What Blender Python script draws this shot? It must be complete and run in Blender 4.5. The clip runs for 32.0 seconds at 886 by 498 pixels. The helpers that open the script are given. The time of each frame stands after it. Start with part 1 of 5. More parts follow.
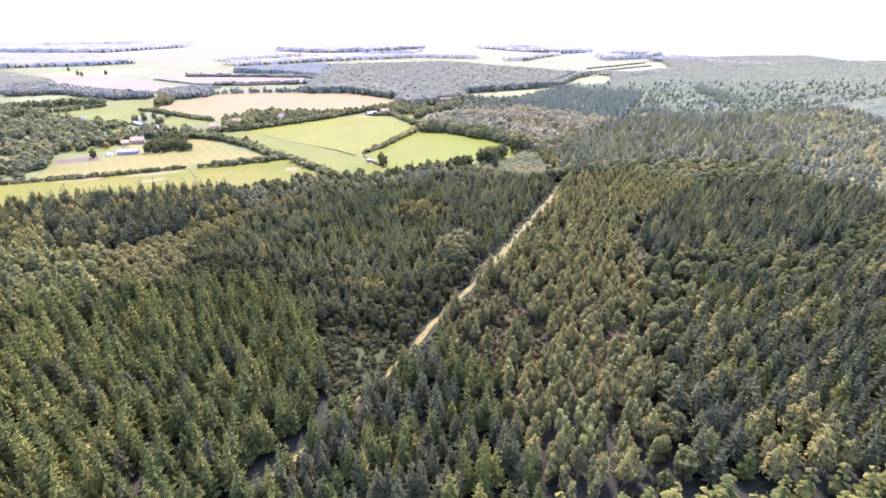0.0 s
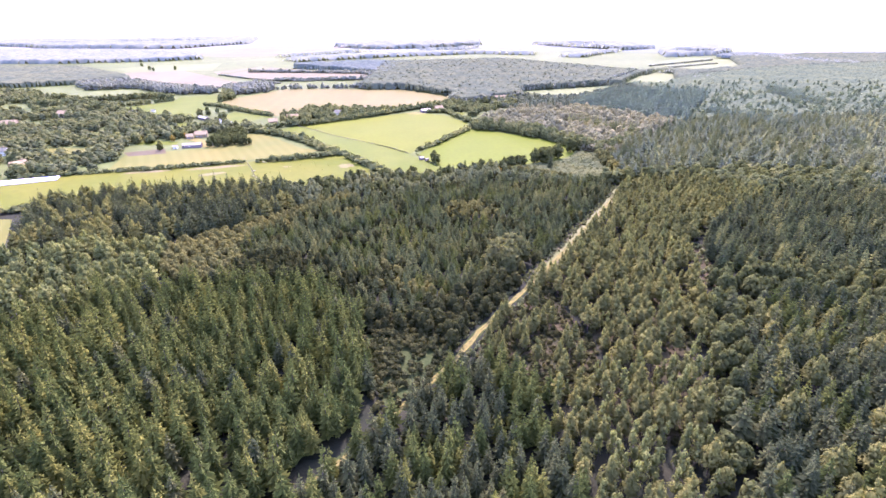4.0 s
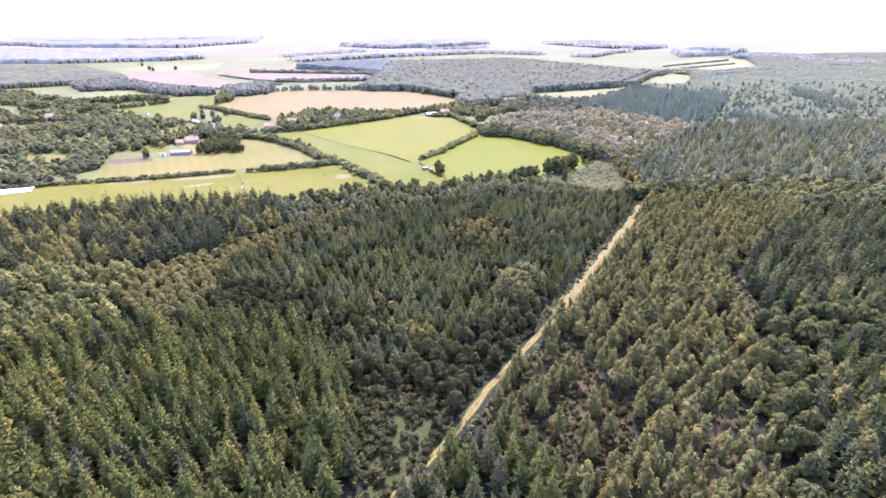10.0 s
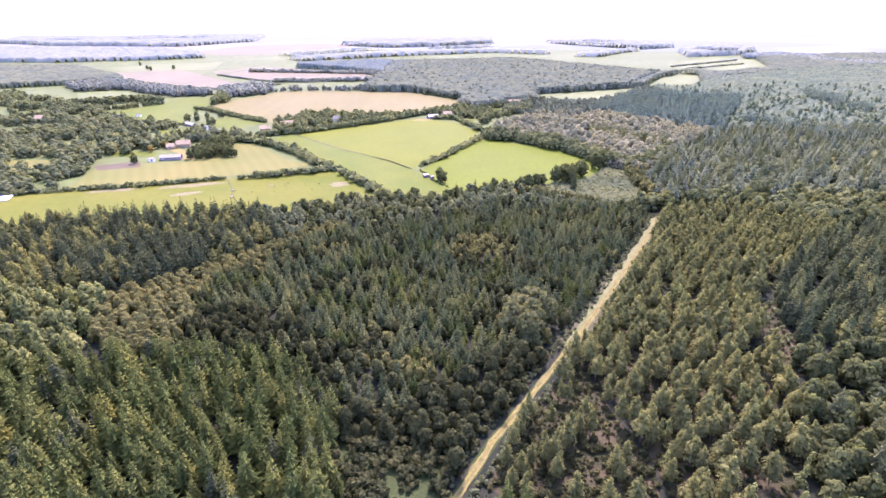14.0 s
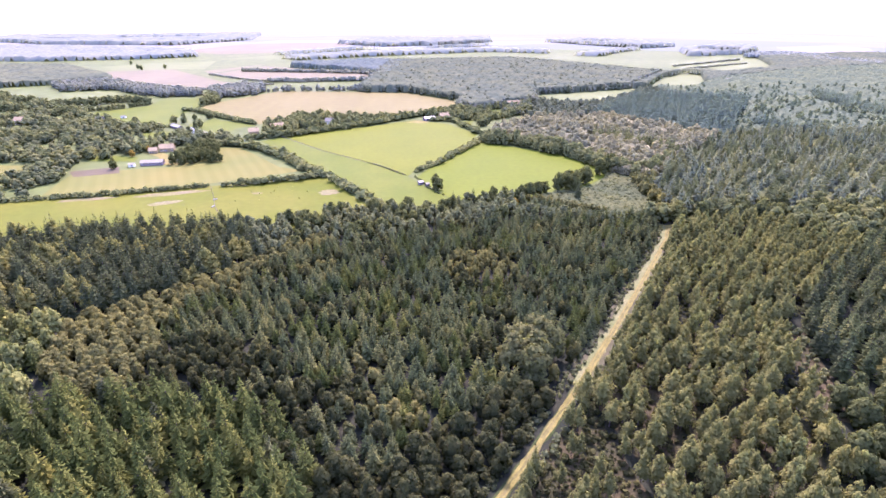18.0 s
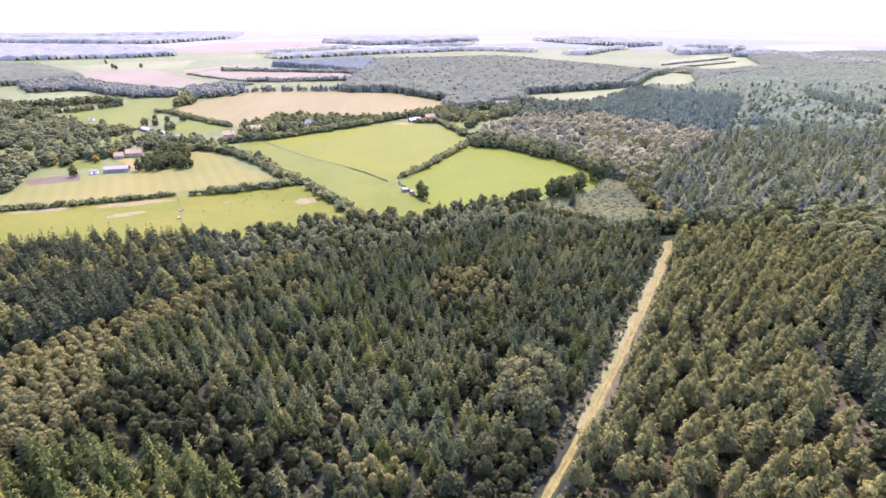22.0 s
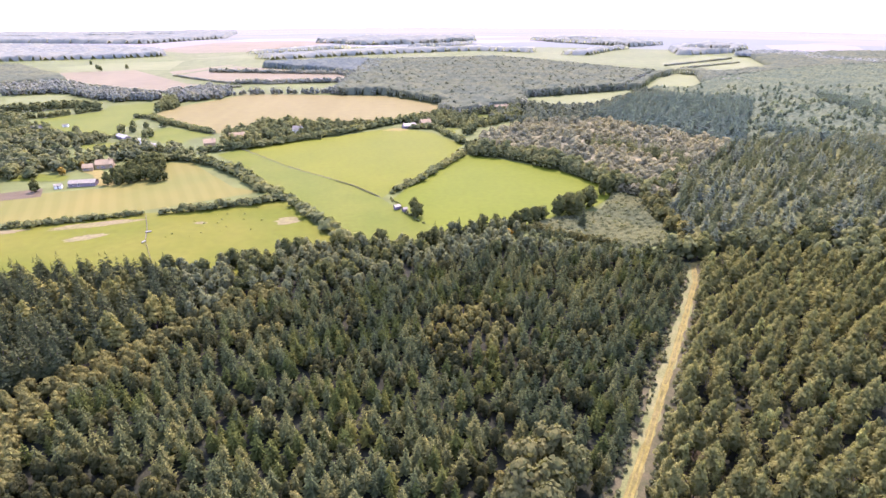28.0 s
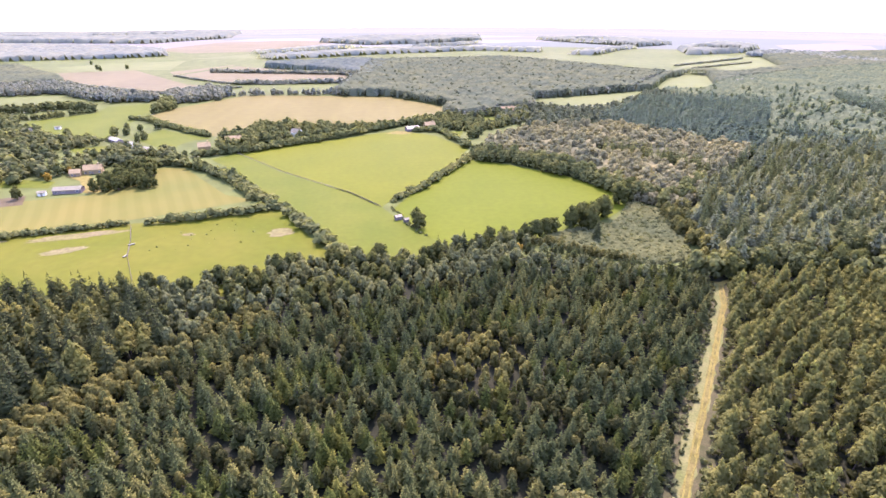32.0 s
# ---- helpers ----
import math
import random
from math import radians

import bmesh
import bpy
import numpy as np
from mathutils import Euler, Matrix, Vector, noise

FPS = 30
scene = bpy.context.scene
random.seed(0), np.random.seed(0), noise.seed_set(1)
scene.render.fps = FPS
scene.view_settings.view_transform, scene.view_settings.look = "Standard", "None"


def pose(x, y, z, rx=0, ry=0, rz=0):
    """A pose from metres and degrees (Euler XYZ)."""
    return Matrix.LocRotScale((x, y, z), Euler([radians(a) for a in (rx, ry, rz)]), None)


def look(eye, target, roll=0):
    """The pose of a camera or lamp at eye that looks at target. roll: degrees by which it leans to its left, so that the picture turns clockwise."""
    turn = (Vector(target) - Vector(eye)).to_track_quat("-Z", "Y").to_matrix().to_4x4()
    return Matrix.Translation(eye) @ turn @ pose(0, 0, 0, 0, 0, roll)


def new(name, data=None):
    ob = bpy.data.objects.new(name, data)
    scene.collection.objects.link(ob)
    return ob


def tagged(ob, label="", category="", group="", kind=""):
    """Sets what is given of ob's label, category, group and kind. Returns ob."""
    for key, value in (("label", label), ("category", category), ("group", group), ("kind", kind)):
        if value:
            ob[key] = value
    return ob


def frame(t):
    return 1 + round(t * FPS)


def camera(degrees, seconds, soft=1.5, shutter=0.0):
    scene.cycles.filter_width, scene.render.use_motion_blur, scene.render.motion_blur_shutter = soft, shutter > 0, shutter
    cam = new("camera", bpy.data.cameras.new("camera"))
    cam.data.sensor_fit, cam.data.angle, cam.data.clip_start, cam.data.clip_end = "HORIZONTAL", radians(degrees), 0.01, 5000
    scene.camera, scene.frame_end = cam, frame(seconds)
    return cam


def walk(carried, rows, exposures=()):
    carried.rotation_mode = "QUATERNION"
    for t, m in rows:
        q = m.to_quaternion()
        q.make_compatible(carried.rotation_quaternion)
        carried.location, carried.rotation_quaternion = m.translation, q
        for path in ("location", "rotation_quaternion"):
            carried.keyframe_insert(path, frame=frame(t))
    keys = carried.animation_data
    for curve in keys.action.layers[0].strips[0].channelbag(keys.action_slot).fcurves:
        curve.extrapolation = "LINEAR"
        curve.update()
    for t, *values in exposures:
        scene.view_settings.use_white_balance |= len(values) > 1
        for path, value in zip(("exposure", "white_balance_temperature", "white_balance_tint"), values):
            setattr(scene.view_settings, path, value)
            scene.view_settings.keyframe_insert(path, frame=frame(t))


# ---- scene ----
cam = camera(80.0, 32.0, soft=1.5)
PATH = [
    (0, (-2.40, -61.51, 120.00), (19.06, 120.01, 38.81), 0.127),
    (0.5, (-2.59, -61.94, 120.06), (-0.19, 120.78, 38.75), -0.091),
    (1, (-2.80, -62.18, 120.22), (-2.97, 120.36, 38.50), -0.121),
    (1.5, (-3.01, -62.25, 120.43), (-2.50, 120.12, 38.33), -0.185),
    (2, (-2.87, -61.95, 120.56), (-1.19, 120.33, 38.27), -0.196),
    (2.5, (-3.06, -60.96, 120.65), (-0.63, 121.21, 38.14), -0.161),
    (4.5, (-2.72, -53.35, 120.86), (0.79, 128.91, 38.61), -0.246),
    (5, (-2.58, -50.70, 120.80), (1.92, 131.63, 38.73), -0.179),
    (5.5, (-2.41, -47.44, 120.67), (2.54, 134.85, 38.54), -0.128),
    (6, (-2.19, -44.10, 120.53), (2.77, 138.19, 38.40), -0.133),
    (6.5, (-1.95, -40.79, 120.43), (2.87, 141.50, 38.28), -0.157),
    (7, (-1.68, -37.57, 120.33), (2.84, 144.54, 37.77), -0.138),
    (7.5, (-1.45, -34.33, 120.33), (2.38, 147.71, 37.58), -0.162),
    (8, (-1.15, -31.09, 120.33), (1.64, 150.93, 37.50), -0.231),
    (8.5, (-1.14, -27.84, 120.32), (1.10, 154.12, 37.36), -0.180),
    (9, (-0.98, -24.54, 120.26), (0.70, 157.52, 37.49), -0.187),
    (9.5, (-0.77, -21.19, 120.21), (0.30, 160.90, 37.51), -0.205),
    (10, (-0.54, -18.03, 120.14), (0.02, 164.06, 37.41), -0.219),
    (10.5, (-0.35, -14.76, 120.07), (-0.27, 167.26, 37.18), -0.206),
    (11, (-0.30, -11.46, 120.03), (-0.49, 170.55, 37.14), -0.187),
    (11.5, (-0.21, -8.47, 120.03), (-0.54, 173.46, 36.96), -0.156),
    (12, (-0.12, -5.60, 120.02), (-0.40, 176.34, 36.96), -0.211),
    (12.5, (-0.14, -2.81, 119.99), (-0.13, 179.15, 36.96), -0.106),
    (13, (0.00, 0.00, 120.00), (-0.01, 181.99, 37.06), -0.095),
    (13.5, (0.16, 3.32, 120.08), (0.13, 185.26, 37.04), -0.095),
    (14, (0.29, 6.59, 120.16), (-0.11, 188.48, 36.99), -0.151),
    (14.5, (0.48, 9.55, 120.12), (-0.07, 191.38, 36.83), -0.141),
    (16.5, (0.99, 21.61, 119.62), (0.75, 203.47, 36.39), -0.157),
    (17, (1.33, 25.05, 119.54), (1.31, 206.86, 36.21), -0.110),
    (17.5, (1.60, 28.36, 119.36), (1.77, 210.14, 35.94), -0.086),
    (18, (1.87, 31.37, 119.05), (2.10, 213.08, 35.51), -0.087),
    (18.5, (2.16, 34.50, 118.74), (2.73, 216.21, 35.19), -0.091),
    (19, (2.48, 37.62, 118.46), (3.19, 219.38, 35.02), -0.083),
    (19.5, (2.63, 40.66, 118.21), (3.78, 222.42, 34.77), -0.077),
    (20, (2.70, 43.84, 117.93), (4.51, 225.56, 34.43), -0.064),
    (20.5, (2.81, 47.14, 117.65), (5.32, 228.81, 34.04), -0.030),
    (21, (2.99, 50.30, 117.30), (6.23, 231.91, 33.60), 0.021),
    (21.5, (3.23, 53.48, 116.98), (7.16, 235.09, 33.30), -0.005),
    (22, (3.53, 56.61, 116.69), (8.18, 238.12, 32.83), 0.011),
    (22.5, (3.69, 59.68, 116.47), (8.95, 241.06, 32.36), 0.038),
    (23, (3.71, 62.65, 116.28), (9.07, 244.01, 32.14), 0.011),
    (23.5, (3.94, 65.41, 116.14), (9.29, 246.71, 31.88), 0.013),
    (24, (3.83, 68.29, 116.14), (9.35, 249.52, 31.73), -0.056),
    (24.5, (3.79, 71.28, 116.35), (9.44, 252.38, 31.66), 0.041),
    (25, (3.61, 74.39, 116.50), (9.36, 255.48, 31.80), 0.044),
    (25.5, (3.59, 77.39, 116.56), (9.52, 258.54, 32.00), 0.016),
    (27.5, (4.86, 89.32, 116.65), (10.65, 270.57, 32.30), -0.004),
    (28, (5.01, 92.52, 116.50), (10.71, 273.87, 32.37), 0.003),
    (28.5, (5.27, 95.86, 116.22), (11.10, 277.19, 32.04), 0.007),
    (29, (5.59, 99.00, 115.85), (11.57, 280.42, 31.88), 0.007),
    (29.5, (5.93, 101.98, 115.49), (12.14, 283.55, 31.87), 0.009),
    (30, (5.97, 104.89, 115.19), (12.14, 286.56, 31.79), 0.040),
    (30.5, (5.99, 108.00, 115.02), (11.77, 289.61, 31.43), -0.048),
    (31, (6.11, 110.67, 114.94), (11.48, 292.15, 31.06), 0.001),
    (31.5, (6.11, 112.88, 114.89), (10.81, 294.31, 30.85), -0.021),
    (32, (6.00, 114.85, 114.85), (9.98, 296.22, 30.67), -0.052),
]
walk(cam, [(t, look(eye, target, roll)) for t, eye, target, roll in PATH], [(0.0, 3.86, 5490, 74), (10.0, 3.76, 5490, 74), (21.0, 3.62, 5530, 73), (28.0, 3.53, 5790, 67), (32.0, 3.50, 5900, 64)])

# ---- light ----
SUN_AZ, SUN_EL = 6.0, 50.0
world = bpy.data.worlds.new("world")
scene.world = world
world.use_nodes = True
wn = world.node_tree
sky = wn.nodes.new("ShaderNodeTexSky")
sky.sky_type = "NISHITA"
sky.sun_disc = False
sky.sun_elevation, sky.sun_rotation = radians(SUN_EL), radians(SUN_AZ)
sky.air_density, sky.dust_density = 1.0, 1.3
wn.nodes["Background"].inputs["Strength"].default_value = 0.15
wn.links.new(sky.outputs["Color"], wn.nodes["Background"].inputs["Color"])
sun_data = bpy.data.lights.new("sun", "SUN")
sun_data.energy, sun_data.angle, sun_data.color = 1.65, radians(2.5), (1.0, 0.95, 0.84)
sun = new("sun", sun_data)
toward = Vector((math.sin(radians(SUN_AZ)) * math.cos(radians(SUN_EL)), math.cos(radians(SUN_AZ)) * math.cos(radians(SUN_EL)), math.sin(radians(SUN_EL))))
sun.matrix_world = look(toward * 900, (0, 0, 0))


# ---- materials ----
def nodes_of(name):
    m = bpy.data.materials.new(name)
    m.use_nodes = True
    nt = m.node_tree
    return m, nt, nt.nodes["Principled BSDF"], nt.nodes["Material Output"]


def add_noise(nt, scale, detail=3.0, coord="Object", stretch=None):
    tc = nt.nodes.new("ShaderNodeTexCoord")
    n = nt.nodes.new("ShaderNodeTexNoise")
    n.inputs["Scale"].default_value, n.inputs["Detail"].default_value = scale, detail
    src = tc.outputs[coord]
    if stretch:
        mp = nt.nodes.new("ShaderNodeMapping")
        mp.inputs["Rotation"].default_value = (0, 0, radians(stretch[2]))
        mp.inputs["Scale"].default_value = (stretch[0], stretch[1], 1)
        nt.links.new(src, mp.inputs["Vector"])
        src = mp.outputs["Vector"]
    nt.links.new(src, n.inputs["Vector"])
    return n.outputs["Fac"]


def ramp(nt, fac, stops):
    r = nt.nodes.new("ShaderNodeValToRGB")
    while len(r.color_ramp.elements) < len(stops):
        r.color_ramp.elements.new(0.5)
    for e, (p, c) in zip(r.color_ramp.elements, stops):
        e.position, e.color = p, (*c, 1)
    nt.links.new(fac, r.inputs["Fac"])
    return r.outputs["Color"]


def mix(nt, fac, a, b, how="MIX"):
    m = nt.nodes.new("ShaderNodeMixRGB")
    m.blend_type = how
    for socket, v in (("Fac", fac), ("Color1", a), ("Color2", b)):
        if isinstance(v, (int, float)):
            m.inputs[socket].default_value = v
        elif isinstance(v, tuple):
            m.inputs[socket].default_value = (*v, 1)
        else:
            nt.links.new(v, m.inputs[socket])
    return m.outputs["Color"]


def bump(nt, bsdf, height, strength, distance):
    b = nt.nodes.new("ShaderNodeBump")
    b.inputs["Strength"].default_value, b.inputs["Distance"].default_value = strength, distance
    nt.links.new(height, b.inputs["Height"])
    nt.links.new(b.outputs["Normal"], bsdf.inputs["Normal"])


def foliage(name, dark, mid, light, through_leaf=0.4, gloss=0.0, vary=1.0, tips=0.0):
    """Leaves or needles: each tree takes its own tone from its tint, each spray its own from its island."""
    m, nt, bsdf, out = nodes_of(name)
    at = nt.nodes.new("ShaderNodeAttribute")
    at.attribute_name = "tint"
    info = nt.nodes.new("ShaderNodeObjectInfo")
    add = nt.nodes.new("ShaderNodeMath")
    add.operation = "ADD"
    nt.links.new(at.outputs["Fac"], add.inputs[0])
    nt.links.new(info.outputs["Random"], add.inputs[1])
    fr = nt.nodes.new("ShaderNodeMath")
    fr.operation = "FRACT"
    nt.links.new(add.outputs[0], fr.inputs[0])
    tone = ramp(nt, fr.outputs[0], [(0.0, dark), (0.55, mid), (1.0, light)])
    geo = nt.nodes.new("ShaderNodeNewGeometry")
    spray = ramp(nt, geo.outputs["Random Per Island"], [(0.0, (1 - 0.36 * vary, 1 - 0.34 * vary, 1 - 0.34 * vary)), (0.6, (1.0, 1.0, 1.0)), (1.0, (1 + 0.36 * vary, 1 + 0.30 * vary, 1 + 0.1 * vary))])
    col = mix(nt, 1.0, tone, spray, "MULTIPLY")
    big = ramp(nt, add_noise(nt, 0.03, 2.0), [(0.35, (0.85, 0.9, 0.95)), (0.65, (1.12, 1.08, 0.98))])
    col = mix(nt, 1.0, col, big, "MULTIPLY")
    # Tips lighter like new growth; stem ends darkened as shade inside the crown.
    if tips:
        tipward = nt.nodes.new("ShaderNodeAttribute")
        tipward.attribute_name = "tipward"
        col = mix(nt, tipward.outputs["Fac"], mix(nt, 1.0, col, (1 - 0.45 * tips,) * 3, "MULTIPLY"), mix(nt, 1.0, col, (1 + 0.6 * tips, 1 + 0.52 * tips, 1 + 0.08 * tips), "MULTIPLY"))
    fine = add_noise(nt, 1.6, 3.0)
    k = 0.28 * min(1.0, vary * 1.6)
    col = mix(nt, 1.0, col, ramp(nt, fine, [(0.3, (1 - k, 1 - k, 1 - k)), (0.7, (1 + k, 1 + k, 1 + 0.8 * k))]), "MULTIPLY")
    bump(nt, bsdf, fine, 0.5, 0.25)
    nt.links.new(col, bsdf.inputs["Base Color"])
    bsdf.inputs["Roughness"].default_value = 0.75
    bsdf.inputs["Specular IOR Level"].default_value = gloss
    tr = nt.nodes.new("ShaderNodeBsdfTranslucent")
    nt.links.new(mix(nt, 1.0, col, (1.32, 1.34, 0.8), "MULTIPLY"), tr.inputs["Color"])
    ms = nt.nodes.new("ShaderNodeMixShader")
    ms.inputs[0].default_value = through_leaf
    nt.links.new(bsdf.outputs[0], ms.inputs[1])
    nt.links.new(tr.outputs[0], ms.inputs[2])
    nt.links.new(ms.outputs[0], out.inputs["Surface"])
    return m


def plain(name, c1, c2, scale, rough=0.85, fine=None, relief=0.0, stretch=None, grain=0.19):
    """A matt surface of two tones at one scale, broken up by a finer grain."""
    m, nt, bsdf, out = nodes_of(name)
    col = mix(nt, ramp(nt, add_noise(nt, scale, 4.0, stretch=stretch), [(0.35, (0, 0, 0)), (0.65, (1, 1, 1))]), c1, c2)
    g = add_noise(nt, fine or scale * 12, 3.0)
    col = mix(nt, 1.0, col, ramp(nt, g, [(0.3, (1 - grain,) * 3), (0.7, (1 + grain,) * 3)]), "MULTIPLY")
    nt.links.new(col, bsdf.inputs["Base Color"])
    bsdf.inputs["Roughness"].default_value = rough
    bsdf.inputs["Specular IOR Level"].default_value = 0.02 if rough > 0.8 else 0.2
    if relief:
        bump(nt, bsdf, g, 0.6, relief)
    return m


def mown(name, c1, c2, width, turn):
    """Grass cut in parallel swathes."""
    m, nt, bsdf, out = nodes_of(name)
    tc = nt.nodes.new("ShaderNodeTexCoord")
    mp = nt.nodes.new("ShaderNodeMapping")
    mp.inputs["Rotation"].default_value = (0, 0, radians(turn - 90))
    nt.links.new(tc.outputs["Object"], mp.inputs["Vector"])
    w = nt.nodes.new("ShaderNodeTexWave")
    w.inputs["Scale"].default_value, w.inputs["Distortion"].default_value = 0.314 / width, 1.2
    w.inputs["Detail"].default_value, w.inputs["Detail Scale"].default_value = 1.0, 0.6
    nt.links.new(mp.outputs["Vector"], w.inputs["Vector"])
    col = mix(nt, ramp(nt, w.outputs["Fac"], [(0.25, (0, 0, 0)), (0.75, (0.5, 0.5, 0.5))]), c1, c2)
    col = mix(nt, 1.0, col, ramp(nt, add_noise(nt, 0.02, 3.0), [(0.3, (0.86, 0.95, 0.9)), (0.7, (1.1, 1.04, 1.05))]), "MULTIPLY")
    nt.links.new(col, bsdf.inputs["Base Color"])
    bsdf.inputs["Roughness"].default_value = 0.9
    bsdf.inputs["Specular IOR Level"].default_value = 0.02
    return m


def patchwork(name):
    """Far country: a quilt of fields, with distance haze put into their pale colours."""
    m, nt, bsdf, out = nodes_of(name)
    tc = nt.nodes.new("ShaderNodeTexCoord")
    mp = nt.nodes.new("ShaderNodeMapping")
    mp.inputs["Scale"].default_value = (0.0022, 0.0042, 1)
    mp.inputs["Rotation"].default_value = (0, 0, 0.25)
    nt.links.new(tc.outputs["Object"], mp.inputs["Vector"])
    vo = nt.nodes.new("ShaderNodeTexVoronoi")
    vo.inputs["Scale"].default_value = 1.0
    nt.links.new(mp.outputs["Vector"], vo.inputs["Vector"])
    sep = nt.nodes.new("ShaderNodeSeparateColor")
    nt.links.new(vo.outputs["Color"], sep.inputs["Color"])
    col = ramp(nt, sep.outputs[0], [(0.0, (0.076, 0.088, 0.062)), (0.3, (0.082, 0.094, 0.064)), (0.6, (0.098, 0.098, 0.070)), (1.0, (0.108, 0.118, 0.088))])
    nt.links.new(col, bsdf.inputs["Base Color"])
    bsdf.inputs["Roughness"].default_value = 1.0
    bsdf.inputs["Specular IOR Level"].default_value = 0.0
    return m


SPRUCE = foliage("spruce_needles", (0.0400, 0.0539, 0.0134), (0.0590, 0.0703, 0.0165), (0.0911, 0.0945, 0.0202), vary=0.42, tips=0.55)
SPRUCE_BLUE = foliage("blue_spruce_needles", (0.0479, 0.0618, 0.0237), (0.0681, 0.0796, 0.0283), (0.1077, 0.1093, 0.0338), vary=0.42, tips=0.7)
PINE = foliage("pine_needles", (0.0791, 0.0810, 0.0213), (0.0955, 0.0961, 0.0245), (0.1154, 0.1109, 0.0276), 0.4, vary=0.35)
LARCH = foliage("larch_needles", (0.0777, 0.0886, 0.0255), (0.0975, 0.1059, 0.0287), (0.1211, 0.1252, 0.0326), 0.4, vary=0.6)
BROAD = foliage("broad_leaves", (0.0270, 0.0313, 0.0110), (0.0364, 0.0400, 0.0130), (0.0466, 0.0476, 0.0148), vary=0.5)
CHESTNUT = foliage("turning_leaves", (0.0786, 0.0785, 0.0221), (0.0960, 0.0927, 0.0249), (0.1121, 0.1053, 0.0279), vary=0.35)
OAK = foliage("oak_leaves", (0.1133, 0.1123, 0.0526), (0.1315, 0.1280, 0.0576), (0.1499, 0.1415, 0.0618), 0.35, vary=0.12)
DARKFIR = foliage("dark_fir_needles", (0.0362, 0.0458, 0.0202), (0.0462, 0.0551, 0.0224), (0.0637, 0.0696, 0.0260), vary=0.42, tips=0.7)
HEDGE = foliage("hedge_leaves", (0.0689, 0.0797, 0.0271), (0.0834, 0.0927, 0.0304), (0.1034, 0.1074, 0.0330), vary=0.22)
OLIVE = foliage("garden_leaves", (0.0455, 0.0536, 0.0159), (0.0554, 0.0623, 0.0179), (0.0664, 0.0711, 0.0192), vary=0.35)
GARDEN = foliage("hedgerow_leaves", (0.0747, 0.0846, 0.0324), (0.0864, 0.0954, 0.0360), (0.1008, 0.1071, 0.0390), vary=0.2)
BIGOAK = foliage("oak_tree_leaves", (0.0590, 0.0634, 0.0196), (0.0687, 0.0713, 0.0218), (0.0798, 0.0793, 0.0242), vary=0.5)
ORANGE = foliage("yellow_leaves", (0.15, 0.100, 0.016), (0.18, 0.12, 0.018), (0.21, 0.14, 0.022))
SCRUB = foliage("grey_scrub", (0.0710, 0.0828, 0.0318), (0.0795, 0.0904, 0.0339), (0.0896, 0.0981, 0.0359), 0.5, vary=0.2)
# Far leaves are paler and bluer: distance haze is mixed into their colours.
HAZED_FIR = foliage("hazed_fir_needles", (0.0876, 0.1096, 0.0783), (0.0966, 0.1186, 0.0819), (0.1072, 0.1286, 0.0858), 0.5, vary=0.15)
HAZED_WOOD = foliage("hazed_wood_leaves", (0.0677, 0.0814, 0.0420), (0.0793, 0.0924, 0.0465), (0.0925, 0.1034, 0.0508), 0.4, vary=0.1)
HAZYFIR = foliage("hazed_ridge_needles", (0.0621, 0.0813, 0.0408), (0.0750, 0.0938, 0.0450), (0.0886, 0.1060, 0.0499), 0.4, vary=0.12)
HAZED_BLUEFIR = foliage("hazed_bluish_needles", (0.0681, 0.0941, 0.0572), (0.0742, 0.1017, 0.0606), (0.0817, 0.1105, 0.0640), 0.5, vary=0.12)
HAZED_VALE = foliage("hazed_vale_leaves", (0.1166, 0.1287, 0.0844), (0.1295, 0.1411, 0.0898), (0.1467, 0.1546, 0.0944), 0.45, vary=0.1)
HAZED_PINE = foliage("hazed_hill_needles", (0.0978, 0.1133, 0.0550), (0.1135, 0.1260, 0.0599), (0.1314, 0.1412, 0.0649), 0.45, vary=0.15)
HAZED_DISTANT = foliage("hazed_distant_leaves", (0.1215, 0.1380, 0.0918), (0.1313, 0.1470, 0.0969), (0.1411, 0.1550, 0.1011), 0.4, vary=0.1)
BARK = plain("bark", (0.05, 0.04, 0.03), (0.085, 0.065, 0.05), 1.2)
# Near-black olive, the darkest of the ground colours.
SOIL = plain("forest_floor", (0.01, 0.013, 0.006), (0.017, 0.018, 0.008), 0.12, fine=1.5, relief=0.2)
BRACKEN = plain("bracken_floor", (0.0184, 0.0201, 0.0067), (0.0348, 0.0285, 0.0106), 0.11, fine=1.2, relief=0.3)
GLADE = plain("glade_grass", (0.0170, 0.0252, 0.0059), (0.0255, 0.0324, 0.0078), 0.1, fine=1.0, relief=0.3)
VERGE = plain("verge_grass", (0.0570, 0.0670, 0.0175), (0.0855, 0.0860, 0.0276), 0.15, fine=1.6, relief=0.1)
GRAVEL = plain("track_gravel", (0.0734, 0.0646, 0.0130), (0.0988, 0.0870, 0.0192), 0.25, fine=2.0, relief=0.05)
GRASS_A = plain("meadow_bright", (0.0478, 0.0581, 0.0028), (0.0551, 0.0630, 0.0034), 0.02, fine=0.25, grain=0.07)
GRASS_B = plain("meadow_lush", (0.0441, 0.0580, 0.0028), (0.0496, 0.0624, 0.0032), 0.02, fine=0.25, grain=0.07)
GRASS_C = plain("pasture", (0.0405, 0.0539, 0.0040), (0.0508, 0.0605, 0.0053), 0.03, fine=0.3, grain=0.07)
GRASS_M = plain("rough_meadow", (0.0420, 0.0522, 0.0030), (0.0583, 0.0606, 0.0055), 0.018, fine=0.2, grain=0.07)
HAY = mown("mown_hay", (0.0632, 0.0633, 0.0114), (0.0752, 0.0720, 0.0152), 9.0, 62)
